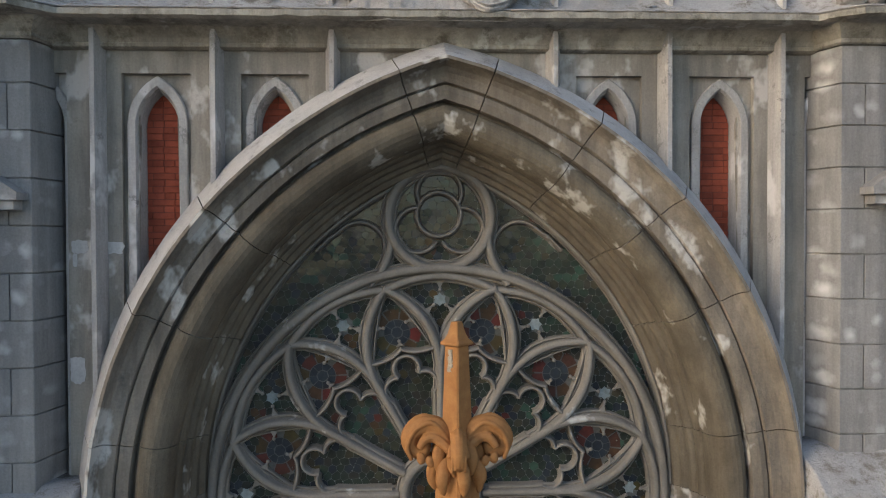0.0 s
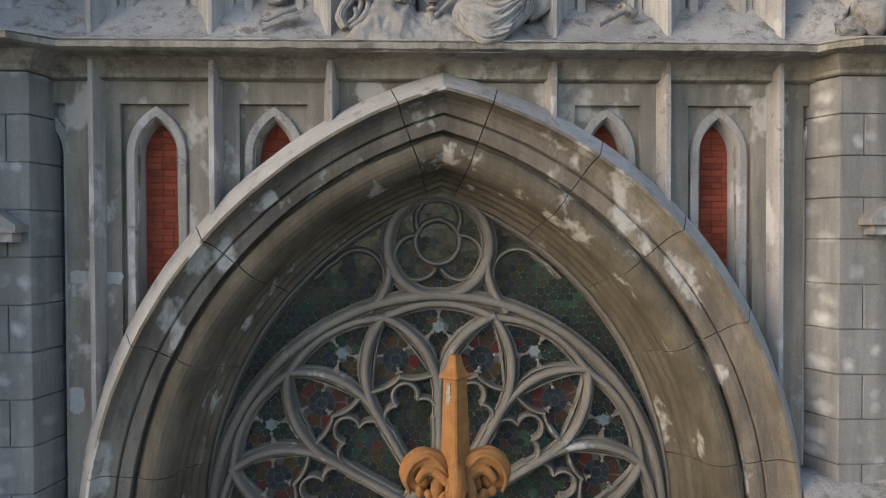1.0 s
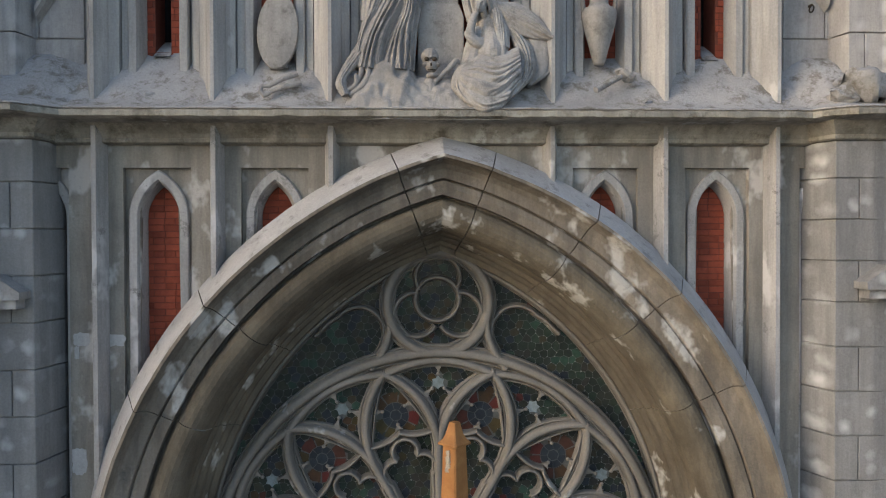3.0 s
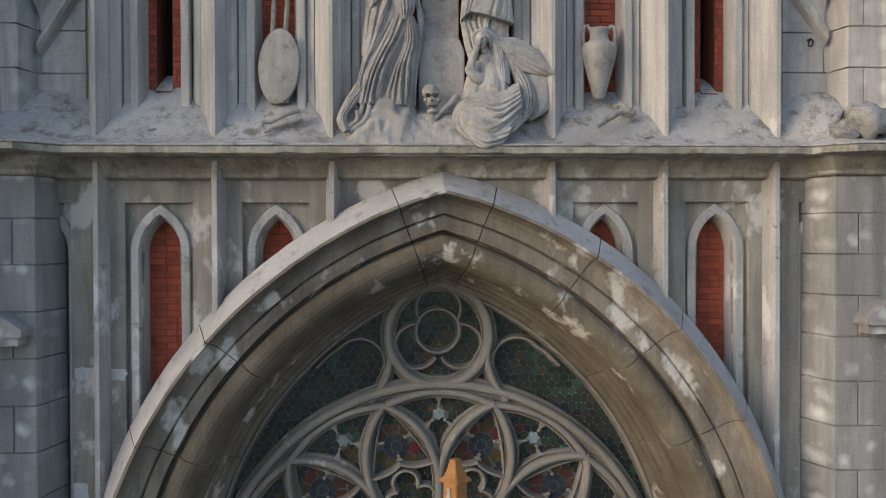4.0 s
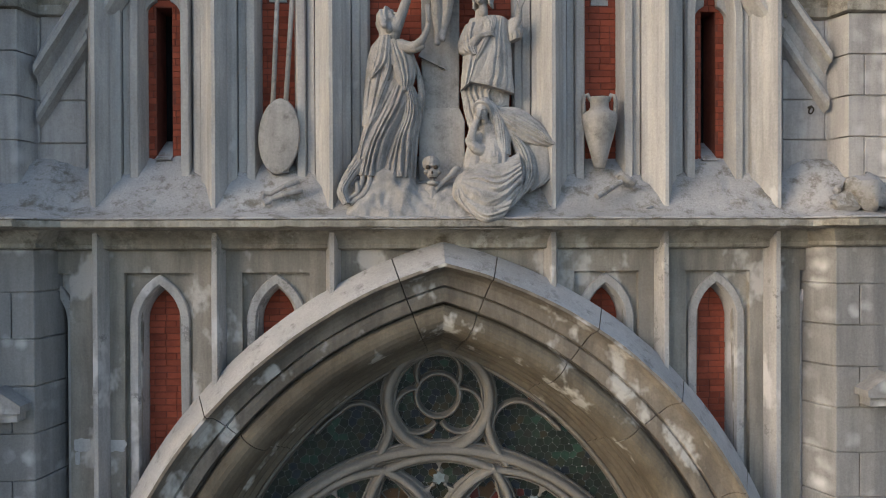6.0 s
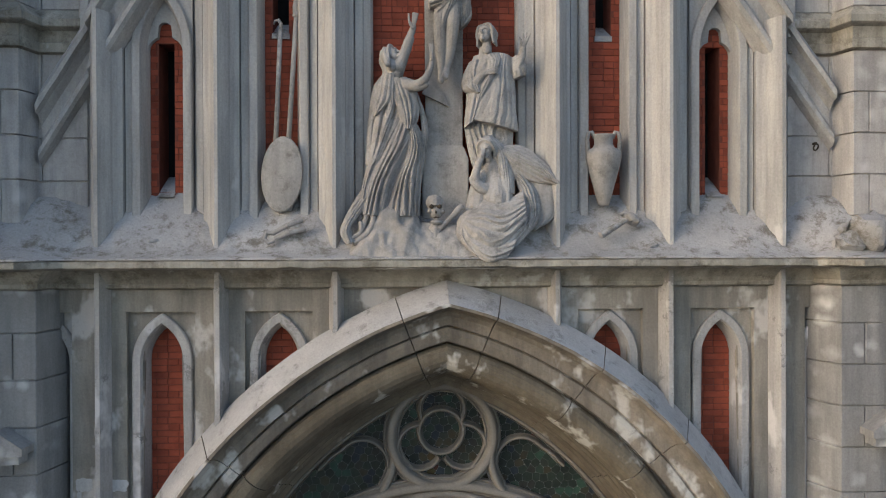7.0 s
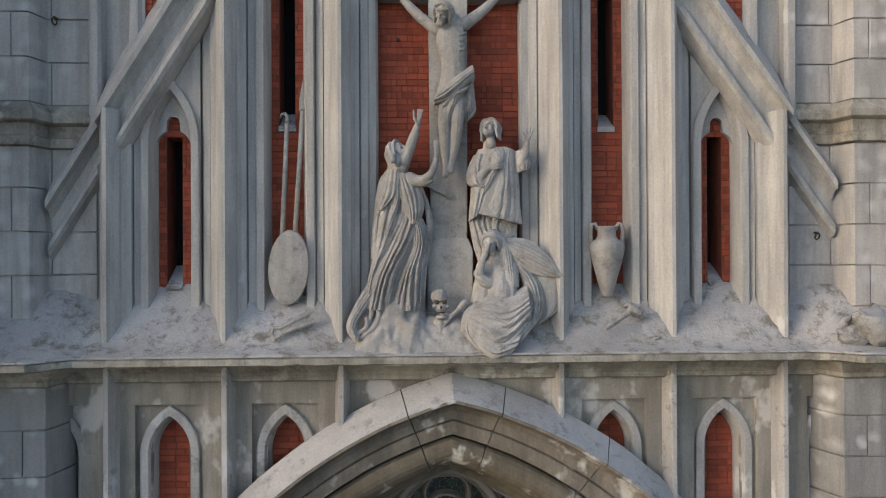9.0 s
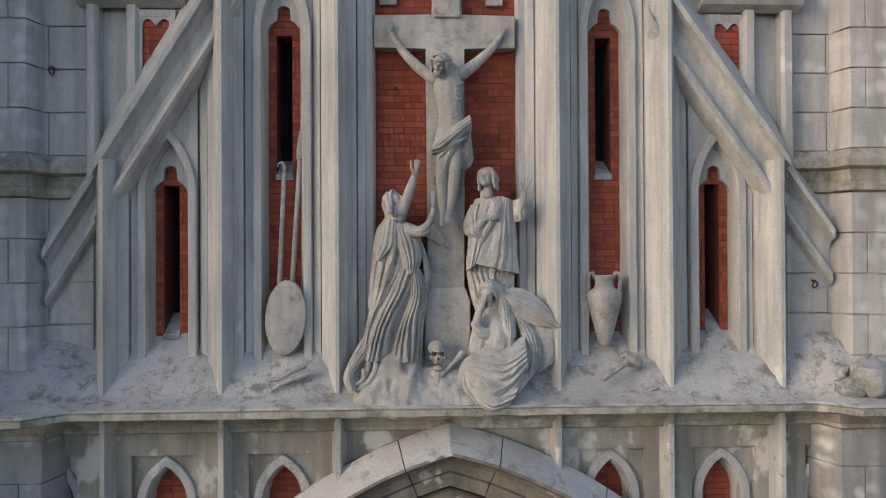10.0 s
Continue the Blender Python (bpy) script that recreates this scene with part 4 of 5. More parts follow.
def spline(rows, n=6):
    """A smooth run through the given stations."""
    out = []
    for i in range(len(rows) - 1):
        p0, p1, p2, p3 = rows[max(i - 1, 0)], rows[i], rows[i + 1], rows[min(i + 2, len(rows) - 1)]
        for k in range(n):
            t = k / n
            out.append(tuple(0.5 * (2 * b + (c - a) * t + (2 * a - 5 * b + 4 * c - d) * t * t + (3 * b - a - 3 * c + d) * t ** 3) for a, b, c, d in zip(p0, p1, p2, p3)))
    return out + [rows[-1]]


def drape(bm, left, right, folds, amp, seed, bulge=0.05, thick=0.14):
    """A cloth between two guide lines of (x, z, y): round folds with sharp valleys run along it and deepen downwards."""
    left, right = spline(left, 18), spline(right, 18)
    nu, ns = int(folds * 15), len(left)
    front, back = [], []
    for i, (a, b) in enumerate(zip(left, right)):
        t = i / (ns - 1)
        a, b = Vector((a[0], a[2], a[1])), Vector((b[0], b[2], b[1]))
        fr, bk = [], []
        for k in range(nu + 1):
            u = k / nu
            p = a.lerp(b, u)
            n1 = noise.noise(Vector((u * 2.2, t * 1.3, seed * 7.1)))
            n2 = noise.noise(Vector((u * 6.0, t * 4.0, seed * 3.3)))
            ph = folds * math.pi * u + (2.0 + 0.35 * folds) * n1 + 0.6 * n2
            f = abs(math.sin(ph)) ** 0.8 - 0.55
            deep = amp * (0.45 + 0.55 * min(1, 1.6 * t)) * (0.6 + 0.8 * abs(noise.noise(Vector((math.floor(ph / math.pi) * 1.7, t * 2, seed)))) * 1.5)
            f += 0.30 * (abs(math.sin(ph * 2.3 + 4.0 * n2 + 5.0 * t)) - 0.6) + 0.22 * (abs(noise.noise(Vector((u * folds * 1.9 + t * 2.5, t * 9.0, seed * 1.9)))) - 0.2)
            rnd_edge = math.sin(math.pi * min(max(u, 0.02), 0.98)) ** 0.5
            fr.append(bm.verts.new(p + Vector((0, -bulge * math.sin(math.pi * u) - deep * f * rnd_edge, 0))))
            bk.append(bm.verts.new(p + Vector((0, 0.02 + thick * rnd_edge, 0))))
        front.append(fr), back.append(bk)
    for i in range(ns - 1):
        for k in range(nu):
            bm.faces.new((front[i][k], front[i][k + 1], front[i + 1][k + 1], front[i + 1][k]))
            bm.faces.new((back[i][k], back[i + 1][k], back[i + 1][k + 1], back[i][k + 1]))
        bm.faces.new((front[i][0], front[i + 1][0], back[i + 1][0], back[i][0]))
        bm.faces.new((front[i][nu], back[i][nu], back[i + 1][nu], front[i + 1][nu]))
    for i in (0, ns - 1):
        for k in range(nu):
            bm.faces.new((front[i][k], back[i][k], back[i][k + 1], front[i][k + 1]))


def head(bm, at, r, turn, hair):
    """A carved head that looks along -y before it is turned; hair is veil, long or thorns."""
    h = bmesh.new()
    ball(h, (0, 0.05, 0.12), (0.74, 0.88, 0.86))
    ball(h, (0, -0.30, -0.35), (0.56, 0.52, 0.62))
    for e in (-1, 1):
        limb(h, spline([(e * 0.08, 0.20, -0.84, 0.07), (e * 0.30, 0.26, -0.82, 0.09), (e * 0.52, 0.16, -0.62, 0.08)], 4))
        ball(h, (e * 0.27, -0.70, 0.02), (0.13, 0.10, 0.07))
        ball(h, (e * 0.34, -0.55, -0.20), (0.22, 0.24, 0.22))
    limb(h, [(0, 0.18, -0.84, 0.07), (0, -0.20, -1.02, 0.13)])
    ball(h, (0, -0.84, -0.46), (0.20, 0.10, 0.05))
    ball(h, (0, -0.82, -0.57), (0.16, 0.10, 0.06))
    ball(h, (0, -0.72, -0.82), (0.24, 0.22, 0.18))
    limb(h, [(0, -0.6, 0.15, 0.42), (0, -1.5, 0.30, 0.46)])
    if hair == "veil":
        ball(h, (0, 0.28, 0.22), (0.98, 0.95, 0.96))
        for q, w in ((1.0, 0.13), (0.86, 0.09)):
            limb(h, spline([(-0.80 * q, -1.1, 0.05, w), (-0.92 * q, -0.2, -0.20, w), (-0.70 * q, 0.72 * q, -0.42, w), (0, 1.06 * q, -0.46, w), (0.70 * q, 0.72 * q, -0.42, w), (0.92 * q, -0.2, -0.20, w), (0.80 * q, -1.1, 0.05, w)], 5))
        for e in (-1, 1):
            limb(h, spline([(e * 0.5, 0.9, 0.2, 0.2), (e * 0.95, 0.2, 0.2, 0.24), (e * 0.9, -0.9, 0.3, 0.3), (e * 0.95, -1.7, 0.35, 0.34)], 5))
    else:
        ball(h, (0, 0.22, 0.30), (0.86, 0.90, 0.82))
        for e in (-1, 1):
            for k in range(6):
                b = 0.16 * k
                limb(h, spline([(e * 0.06, 1.05 - b * 0.2, -0.35 + b, 0.10), (e * 0.62, 0.80 - b * 0.1, -0.42 + b, 0.13), (e * (0.86 + 0.05 * (k % 2)), 0.10, -0.30 + b, 0.15), (e * 0.78, -0.45, -0.22 + b, 0.14), (e * (0.86 - 0.06 * (k % 2)), -1.0, -0.1 + b, 0.12)], 5))
        if hair == "thorns":
            for k in range(3):
                limb(h, [(0.92 * math.cos(a), 0.58 + 0.09 * math.sin(a * 3 + k * 2.1), 0.05 + 0.98 * math.sin(a), 0.06) for a in span(0, 2 * math.pi, 26)])
            for e in (-0.22, 0.0, 0.22):
                limb(h, spline([(e, -0.72, -0.78, 0.16), (e * 1.1, -1.0, -0.74, 0.14), (e * 0.6, -1.28, -0.62, 0.07)], 4))
    me = bpy.data.meshes.new("head")
    h.transform(Matrix.Translation(at) @ Euler(turn).to_matrix().to_4x4() @ Matrix.Scale(r, 4))
    h.to_mesh(me)
    h.free()
    bm.from_mesh(me)
    bpy.data.meshes.remove(me)


# veiled mourner reaching up
bm = bmesh.new()
drape(bm, [(-0.558, 15.676, 0.12), (-0.703, 15.389, 0.10), (-0.926, 14.947, 0.06), (-1.017, 14.593, -0.02)],
      [(-0.407, 15.579, 0.10), (-0.447, 15.325, 0.06), (-0.608, 14.948, 0.02), (-0.703, 14.561, -0.04)], 4, 0.075, 1, 0.06, 0.22)
drape(bm, [(-0.478, 15.547, 0.12), (-0.492, 15.260, 0.08), (-0.640, 14.883, 0.04), (-0.735, 14.559, -0.02)],
      [(-0.349, 15.578, 0.14), (-0.260, 15.320, 0.14), (-0.308, 15.002, 0.10), (-0.337, 14.565, 0.02)], 5, 0.085, 8, 0.08, 0.22)
drape(bm, [(-0.767, 15.580, 0.14), (-0.870, 15.261, 0.12), (-0.952, 14.945, 0.08), (-1.013, 14.635, 0.02)],
      [(-0.558, 15.644, 0.10), (-0.718, 15.262, 0.07), (-0.861, 14.948, 0.04), (-0.923, 14.592, -0.02)], 3, 0.05, 9, 0.05, 0.2)
drape(bm, [(-0.735, 16.147, 0.22), (-0.847, 15.967, 0.18), (-0.903, 15.548, 0.18), (-0.929, 15.132, 0.14)],
      [(-0.514, 16.143, 0.16), (-0.489, 15.900, 0.10), (-0.536, 15.580, 0.10), (-0.767, 15.135, 0.08)], 4, 0.055, 2, 0.07, 0.2)
drape(bm, [(-0.651, 16.085, 0.08), (-0.604, 15.867, 0.05), (-0.547, 15.644, 0.04), (-0.491, 15.510, 0.05)],
      [(-0.450, 16.066, 0.10), (-0.361, 15.867, 0.09), (-0.337, 15.675, 0.09), (-0.395, 15.515, 0.09)], 4, 0.035, 3, 0.04, 0.1)
drape(bm, [(-0.459, 16.062, 0.16), (-0.348, 15.771, 0.16), (-0.311, 15.545, 0.14), (-0.300, 15.257, 0.12)],
      [(-0.404, 16.063, 0.18), (-0.277, 15.738, 0.18), (-0.233, 15.480, 0.16), (-0.261, 15.255, 0.14)], 3, 0.03, 4, 0.02, 0.1)
drape(bm, [(-0.731, 16.125, 0.10), (-0.795, 15.964, 0.08), (-0.834, 15.773, 0.08), (-0.823, 15.661, 0.10)],
      [(-0.603, 16.116, 0.06), (-0.616, 15.931, 0.04), (-0.667, 15.804, 0.04), (-0.796, 15.671, 0.08)], 3, 0.03, 5, 0.03, 0.1)
drape(bm, [(-0.951, 14.884, 0.06), (-1.111, 14.610, -0.02), (-1.188, 14.401, -0.08), (-1.118, 14.257, -0.12)],
      [(-0.835, 14.731, 0.00), (-0.984, 14.567, -0.06), (-1.069, 14.433, -0.10), (-1.037, 14.287, -0.12)], 4, 0.045, 6, 0.04, 0.1)
limb(bm, spline([(-1.026, 14.277, -0.10, 0.028), (-0.882, 14.400, -0.10, 0.034), (-0.834, 14.550, -0.06, 0.030), (-0.910, 14.655, -0.02, 0.024)]))
limb(bm, spline([(-1.044, 14.340, -0.10, 0.022), (-0.963, 14.401, -0.10, 0.028), (-0.970, 14.492, -0.08, 0.022)]))
limb(bm, spline([(-0.949, 14.824, 0.02, 0.030), (-0.910, 14.579, -0.04, 0.030), (-0.946, 14.429, -0.08, 0.024)]))
head(bm, (-0.641, 0.14, 16.332), 0.105, (-0.55, 0.35, 0.95), "veil")
drape(bm, [(-0.740, 16.406, 0.22), (-0.779, 16.293, 0.22), (-0.740, 16.162, 0.20), (-0.798, 15.967, 0.16)],
      [(-0.615, 16.285, 0.10), (-0.603, 16.171, 0.08), (-0.555, 16.075, 0.08), (-0.604, 15.932, 0.08)], 3, 0.025, 7, 0.04, 0.14)
limb(bm, spline([(-0.588, 16.142, 0.14, 0.085), (-0.513, 16.302, 0.12, 0.062), (-0.454, 16.477, 0.10, 0.048), (-0.396, 16.629, 0.08, 0.033)]))
limb(bm, spline([(-0.558, 16.204, 0.10, 0.070), (-0.480, 16.380, 0.10, 0.056), (-0.435, 16.508, 0.09, 0.050)]))
limb(bm, spline([(-0.396, 16.626, 0.06, 0.022), (-0.398, 16.705, 0.04, 0.016), (-0.400, 16.771, 0.04, 0.010)]))
limb(bm, spline([(-0.396, 16.626, 0.06, 0.022), (-0.388, 16.705, 0.04, 0.016), (-0.382, 16.770, 0.04, 0.010)]))
limb(bm, spline([(-0.396, 16.626, 0.06, 0.022), (-0.378, 16.703, 0.04, 0.016), (-0.364, 16.767, 0.04, 0.010)]))
limb(bm, spline([(-0.396, 16.626, 0.06, 0.022), (-0.369, 16.700, 0.04, 0.016), (-0.346, 16.762, 0.04, 0.010)]))
limb(bm, spline([(-0.403, 16.616, 0.05, 0.020), (-0.441, 16.677, 0.03, 0.015), (-0.447, 16.756, 0.02, 0.010)]))
limb(bm, spline([(-0.492, 16.021, 0.10, 0.070), (-0.374, 15.993, 0.04, 0.055), (-0.273, 16.049, 0.00, 0.045), (-0.215, 16.167, 0.02, 0.034), (-0.195, 16.278, 0.02, 0.028)]))
limb(bm, spline([(-0.476, 15.995, 0.08, 0.060), (-0.349, 15.968, 0.04, 0.050), (-0.266, 15.992, 0.02, 0.036)]))
limb(bm, spline([(-0.199, 16.264, 0.00, 0.022), (-0.214, 16.352, -0.02, 0.016), (-0.226, 16.426, -0.02, 0.010)]))
limb(bm, spline([(-0.199, 16.264, 0.00, 0.022), (-0.204, 16.354, -0.02, 0.016), (-0.207, 16.428, -0.02, 0.010)]))
limb(bm, spline([(-0.199, 16.264, 0.00, 0.022), (-0.193, 16.353, -0.02, 0.016), (-0.188, 16.427, -0.02, 0.010)]))
carve("statue", bm, "carved grey stone statue of a veiled mourner reaching up", "statue")

# youth with a hand on the breast
bm = bmesh.new()
drape(bm, [(0.202, 15.867, 0.24), (0.173, 15.606, 0.22), (0.209, 15.313, 0.20), (0.278, 15.071, 0.18)],
      [(0.720, 15.602, 0.24), (0.716, 15.472, 0.22), (0.706, 15.342, 0.20), (0.689, 15.181, 0.18)], 7, 0.06, 11, 0.06, 0.2)
drape(bm, [(0.275, 16.356, 0.22), (0.199, 16.125, 0.18), (0.190, 15.866, 0.16), (0.163, 15.542, 0.18)],
      [(0.598, 16.385, 0.18), (0.506, 16.121, 0.10), (0.375, 15.831, 0.10), (0.276, 15.623, 0.12)], 6, 0.03, 12, 0.07, 0.2)
drape(bm, [(0.561, 16.375, 0.14), (0.454, 16.103, 0.07), (0.339, 15.815, 0.06), (0.259, 15.626, 0.08)],
      [(0.705, 16.337, 0.20), (0.731, 16.025, 0.16), (0.739, 15.733, 0.14), (0.764, 15.506, 0.14)], 5, 0.022, 13, 0.05, 0.2)
drape(bm, [(0.366, 16.350, 0.14), (0.422, 16.231, 0.06), (0.372, 16.055, 0.05), (0.286, 15.864, 0.08)],
      [(0.545, 16.375, 0.14), (0.551, 16.263, 0.06), (0.467, 16.070, 0.04), (0.355, 15.863, 0.06)], 4, 0.022, 14, 0.02, 0.1)
drape(bm, [(0.226, 16.290, 0.22), (0.147, 16.109, 0.18), (0.150, 15.962, 0.14), (0.264, 15.903, 0.12)],
      [(0.342, 16.302, 0.16), (0.329, 16.137, 0.10), (0.337, 16.007, 0.06), (0.343, 15.921, 0.06)], 4, 0.03, 15, 0.05, 0.16)
limb(bm, spline([(0.263, 15.993, 0.10, 0.060), (0.331, 16.081, 0.06, 0.046), (0.387, 16.125, 0.04, 0.036), (0.444, 16.140, 0.03, 0.030)]))
limb(bm, spline([(0.424, 16.149, 0.02, 0.016), (0.480, 16.161, 0.01, 0.013), (0.523, 16.155, 0.02, 0.009)]))
limb(bm, spline([(0.423, 16.133, 0.02, 0.016), (0.480, 16.142, 0.01, 0.013), (0.523, 16.136, 0.02, 0.009)]))
limb(bm, spline([(0.423, 16.117, 0.02, 0.016), (0.480, 16.123, 0.01, 0.013), (0.523, 16.117, 0.02, 0.009)]))
drape(bm, [(0.673, 16.321, 0.20), (0.690, 16.235, 0.14), (0.700, 16.153, 0.12), (0.709, 16.083, 0.14)],
      [(0.798, 16.366, 0.16), (0.837, 16.266, 0.12), (0.856, 16.185, 0.12), (0.846, 16.122, 0.14)], 3, 0.03, 16, 0.05, 0.12)
limb(bm, spline([(0.746, 16.186, 0.12, 0.055), (0.789, 16.297, 0.10, 0.046), (0.806, 16.409, 0.08, 0.034)]))
limb(bm, spline([(0.805, 16.414, 0.07, 0.022), (0.783, 16.467, 0.05, 0.015), (0.763, 16.521, 0.04, 0.009)]))
limb(bm, spline([(0.805, 16.414, 0.07, 0.022), (0.802, 16.487, 0.05, 0.015), (0.801, 16.559, 0.04, 0.009)]))
limb(bm, spline([(0.805, 16.414, 0.07, 0.022), (0.825, 16.493, 0.05, 0.015), (0.846, 16.572, 0.04, 0.009)]))
limb(bm, spline([(0.805, 16.414, 0.07, 0.022), (0.843, 16.487, 0.05, 0.015), (0.883, 16.559, 0.04, 0.009)]))
limb(bm, spline([(0.388, 16.403, 0.20, 0.060), (0.411, 16.305, 0.20, 0.090)]))
head(bm, (0.408, 0.16, 16.572), 0.115, (-0.30, -0.12, -0.55), "long")
carve("statue", bm, "carved grey stone statue of a robed youth looking up", "statue")

# seated mourner leaning on her hand
bm = bmesh.new()
drape(bm, [(0.198, 14.643, -0.02), (0.385, 14.725, -0.06), (0.572, 14.725, -0.08), (0.791, 14.841, 0.00)],
      [(0.090, 14.394, -0.14), (0.221, 14.170, -0.28), (0.495, 14.093, -0.30), (0.802, 14.389, -0.16)], 7, 0.05, 21, 0.1, 0.26)
drape(bm, [(0.264, 14.714, 0.04), (0.096, 14.555, -0.06), (0.058, 14.348, -0.14), (0.178, 14.194, -0.24)],
      [(0.339, 14.676, -0.04), (0.197, 14.549, -0.14), (0.160, 14.357, -0.20), (0.311, 14.111, -0.30)], 3, 0.035, 22, 0.03, 0.16)
drape(bm, [(0.170, 14.267, -0.22), (0.251, 14.139, -0.28), (0.400, 14.068, -0.32), (0.590, 14.119, -0.28)],
      [(0.225, 14.362, -0.24), (0.342, 14.264, -0.30), (0.494, 14.228, -0.32), (0.687, 14.314, -0.26)], 3, 0.03, 23, 0.03, 0.14)
drape(bm, [(0.630, 15.122, 0.10), (0.749, 14.869, 0.04), (0.780, 14.563, -0.06), (0.601, 14.150, -0.20)],
      [(0.759, 15.056, 0.10), (0.961, 14.833, 0.06), (0.982, 14.553, 0.00), (0.811, 14.348, -0.10)], 5, 0.05, 24, 0.06, 0.2)
drape(bm, [(0.810, 14.958, 0.12), (0.867, 14.704, 0.08), (0.885, 14.484, 0.04), (0.907, 14.407, 0.02)],
      [(1.166, 14.951, 0.08), (1.200, 14.767, 0.06), (1.156, 14.561, 0.04), (0.933, 14.407, 0.02)], 3, 0.02, 25, 0.04, 0.16)
drape(bm, [(0.553, 15.353, 0.12), (0.812, 15.339, 0.12), (1.051, 15.167, 0.10), (1.195, 14.959, 0.06)],
      [(0.593, 15.221, 0.06), (0.718, 15.029, 0.04), (0.926, 14.938, 0.04), (1.158, 14.904, 0.04)], 6, 0.04, 26, 0.07, 0.16)
limb(bm, spline([(1.140, 14.992, 0.06, 0.045), (1.178, 14.865, 0.04, 0.038), (1.159, 14.704, 0.05, 0.024)]))
drape(bm, [(0.420, 15.124, 0.10), (0.431, 14.998, 0.06), (0.408, 14.845, 0.00), (0.337, 14.694, -0.06)],
      [(0.646, 15.122, 0.10), (0.691, 14.964, 0.06), (0.682, 14.810, 0.00), (0.654, 14.691, -0.06)], 6, 0.028, 27, 0.05, 0.2)
limb(bm, spline([(0.459, 15.184, 0.16, 0.100), (0.504, 14.991, 0.14, 0.150), (0.510, 14.742, 0.06, 0.180)]))
limb(bm, spline([(0.358, 14.992, 0.14, 0.100), (0.321, 14.803, 0.10, 0.120), (0.282, 14.619, 0.04, 0.120)]))
head(bm, (0.390, 0.02, 15.305), 0.098, (0.38, -0.12, -0.35), "veil")
drape(bm, [(0.351, 15.428, 0.04), (0.492, 15.304, 0.02), (0.534, 15.067, -0.02), (0.576, 14.818, -0.06)],
      [(0.454, 15.461, 0.10), (0.631, 15.299, 0.10), (0.698, 15.060, 0.06), (0.701, 14.810, 0.00)], 4, 0.03, 28, 0.03, 0.12)
drape(bm, [(0.321, 15.415, 0.06), (0.288, 15.319, 0.06), (0.300, 15.223, 0.06), (0.282, 15.126, 0.08)],
      [(0.363, 15.417, 0.00), (0.332, 15.339, -0.02), (0.346, 15.258, 0.00), (0.350, 15.176, 0.04)], 2, 0.012, 29, 0.01, 0.08)
limb(bm, spline([(0.474, 14.874, 0.02, 0.055), (0.344, 14.877, 0.00, 0.060), (0.266, 14.959, -0.02, 0.052), (0.291, 15.103, -0.04, 0.040), (0.336, 15.197, -0.04, 0.030)]))
limb(bm, spline([(0.407, 14.829, 0.00, 0.050), (0.297, 14.880, -0.03, 0.050), (0.236, 14.967, 0.00, 0.040)]))
limb(bm, spline([(0.335, 15.182, -0.05, 0.022), (0.332, 15.235, -0.07, 0.016), (0.331, 15.278, -0.07, 0.010)]))
limb(bm, spline([(0.335, 15.182, -0.05, 0.022), (0.341, 15.235, -0.07, 0.016), (0.347, 15.277, -0.07, 0.010)]))
limb(bm, spline([(0.335, 15.182, -0.05, 0.022), (0.349, 15.233, -0.07, 0.016), (0.363, 15.273, -0.07, 0.010)]))
limb(bm, spline([(0.523, 14.971, 0.00, 0.030), (0.531, 14.848, -0.04, 0.034), (0.512, 14.726, -0.08, 0.030)]))
limb(bm, spline([(0.594, 15.002, 0.00, 0.030), (0.613, 14.847, -0.04, 0.034), (0.613, 14.693, -0.08, 0.030)]))
carve("statue", bm, "carved grey stone statue of a seated veiled mourner", "statue")

# ---- stone cross on its block ----
cross = thing("stone_cross", "grey stone cross on a plain block before the brick panel", "cross")
bm = bmesh.new()
prism(bm, [(-0.262, 15.32), (0.158, 15.32), (0.158, 18.08), (0.751, 18.08), (0.751, 18.45), (0.13, 18.45), (0.13, 19.3), (-0.19, 19.3), (-0.19, 18.45), (-0.856, 18.45), (-0.856, 18.08), (-0.262, 18.08)], 0.305, 0.495, facade)
bmesh.ops.bevel(bm, geom=list(bm.edges), offset=0.01, segments=1, affect="EDGES")
part("beam", bm, STATUE, cross)
bm = bmesh.new()
prism(bm, [(-0.30, 14.4), (0.215, 14.4), (0.215, 15.22), (0.155, 15.36), (-0.25, 15.36), (-0.30, 15.22)], 0.22, 0.47, facade)
bmesh.ops.bevel(bm, geom=list(bm.edges), offset=0.012, segments=2, affect="EDGES")
part("block", bm, STATUE, cross)
bm = bmesh.new()
prism(bm, [(-0.18, 18.42), (0.12, 18.42), (0.12, 18.72), (-0.18, 18.72)], 0.27, 0.335, facade)
bmesh.ops.bevel(bm, geom=list(bm.edges), offset=0.008, segments=1, affect="EDGES")
for k in range(3):
    box(bm, -0.10 + 0.07 * k, -0.07 + 0.07 * k, 0.262, 0.28, 18.52, 18.66)
part("plaque", bm, STATUE, cross, "stone plaque with worn raised bars")
bm = bmesh.new()
prism(bm, [(-0.30, 15.95), (0.0, 15.80), (-0.05, 15.90), (-0.22, 16.10)], 0.25, 0.34, facade)
roughen(bm, 0.01, 6)
part("footrest", bm, STATUE, cross)

bm = bmesh.new()
limb(bm, spline([(-0.031, 17.749, 0.2, 0.15), (-0.026, 17.540, 0.2, 0.165), (-0.001, 17.351, 0.21, 0.135), (0.005, 17.182, 0.22, 0.15), (-0.015, 17.004, 0.22, 0.17)]), (1, 0.62))
limb(bm, spline([(-0.183, 17.715, 0.22, 0.075), (-0.347, 17.833, 0.24, 0.062), (-0.517, 18.015, 0.27, 0.05), (-0.631, 18.186, 0.29, 0.038), (-0.669, 18.262, 0.29, 0.03)]))
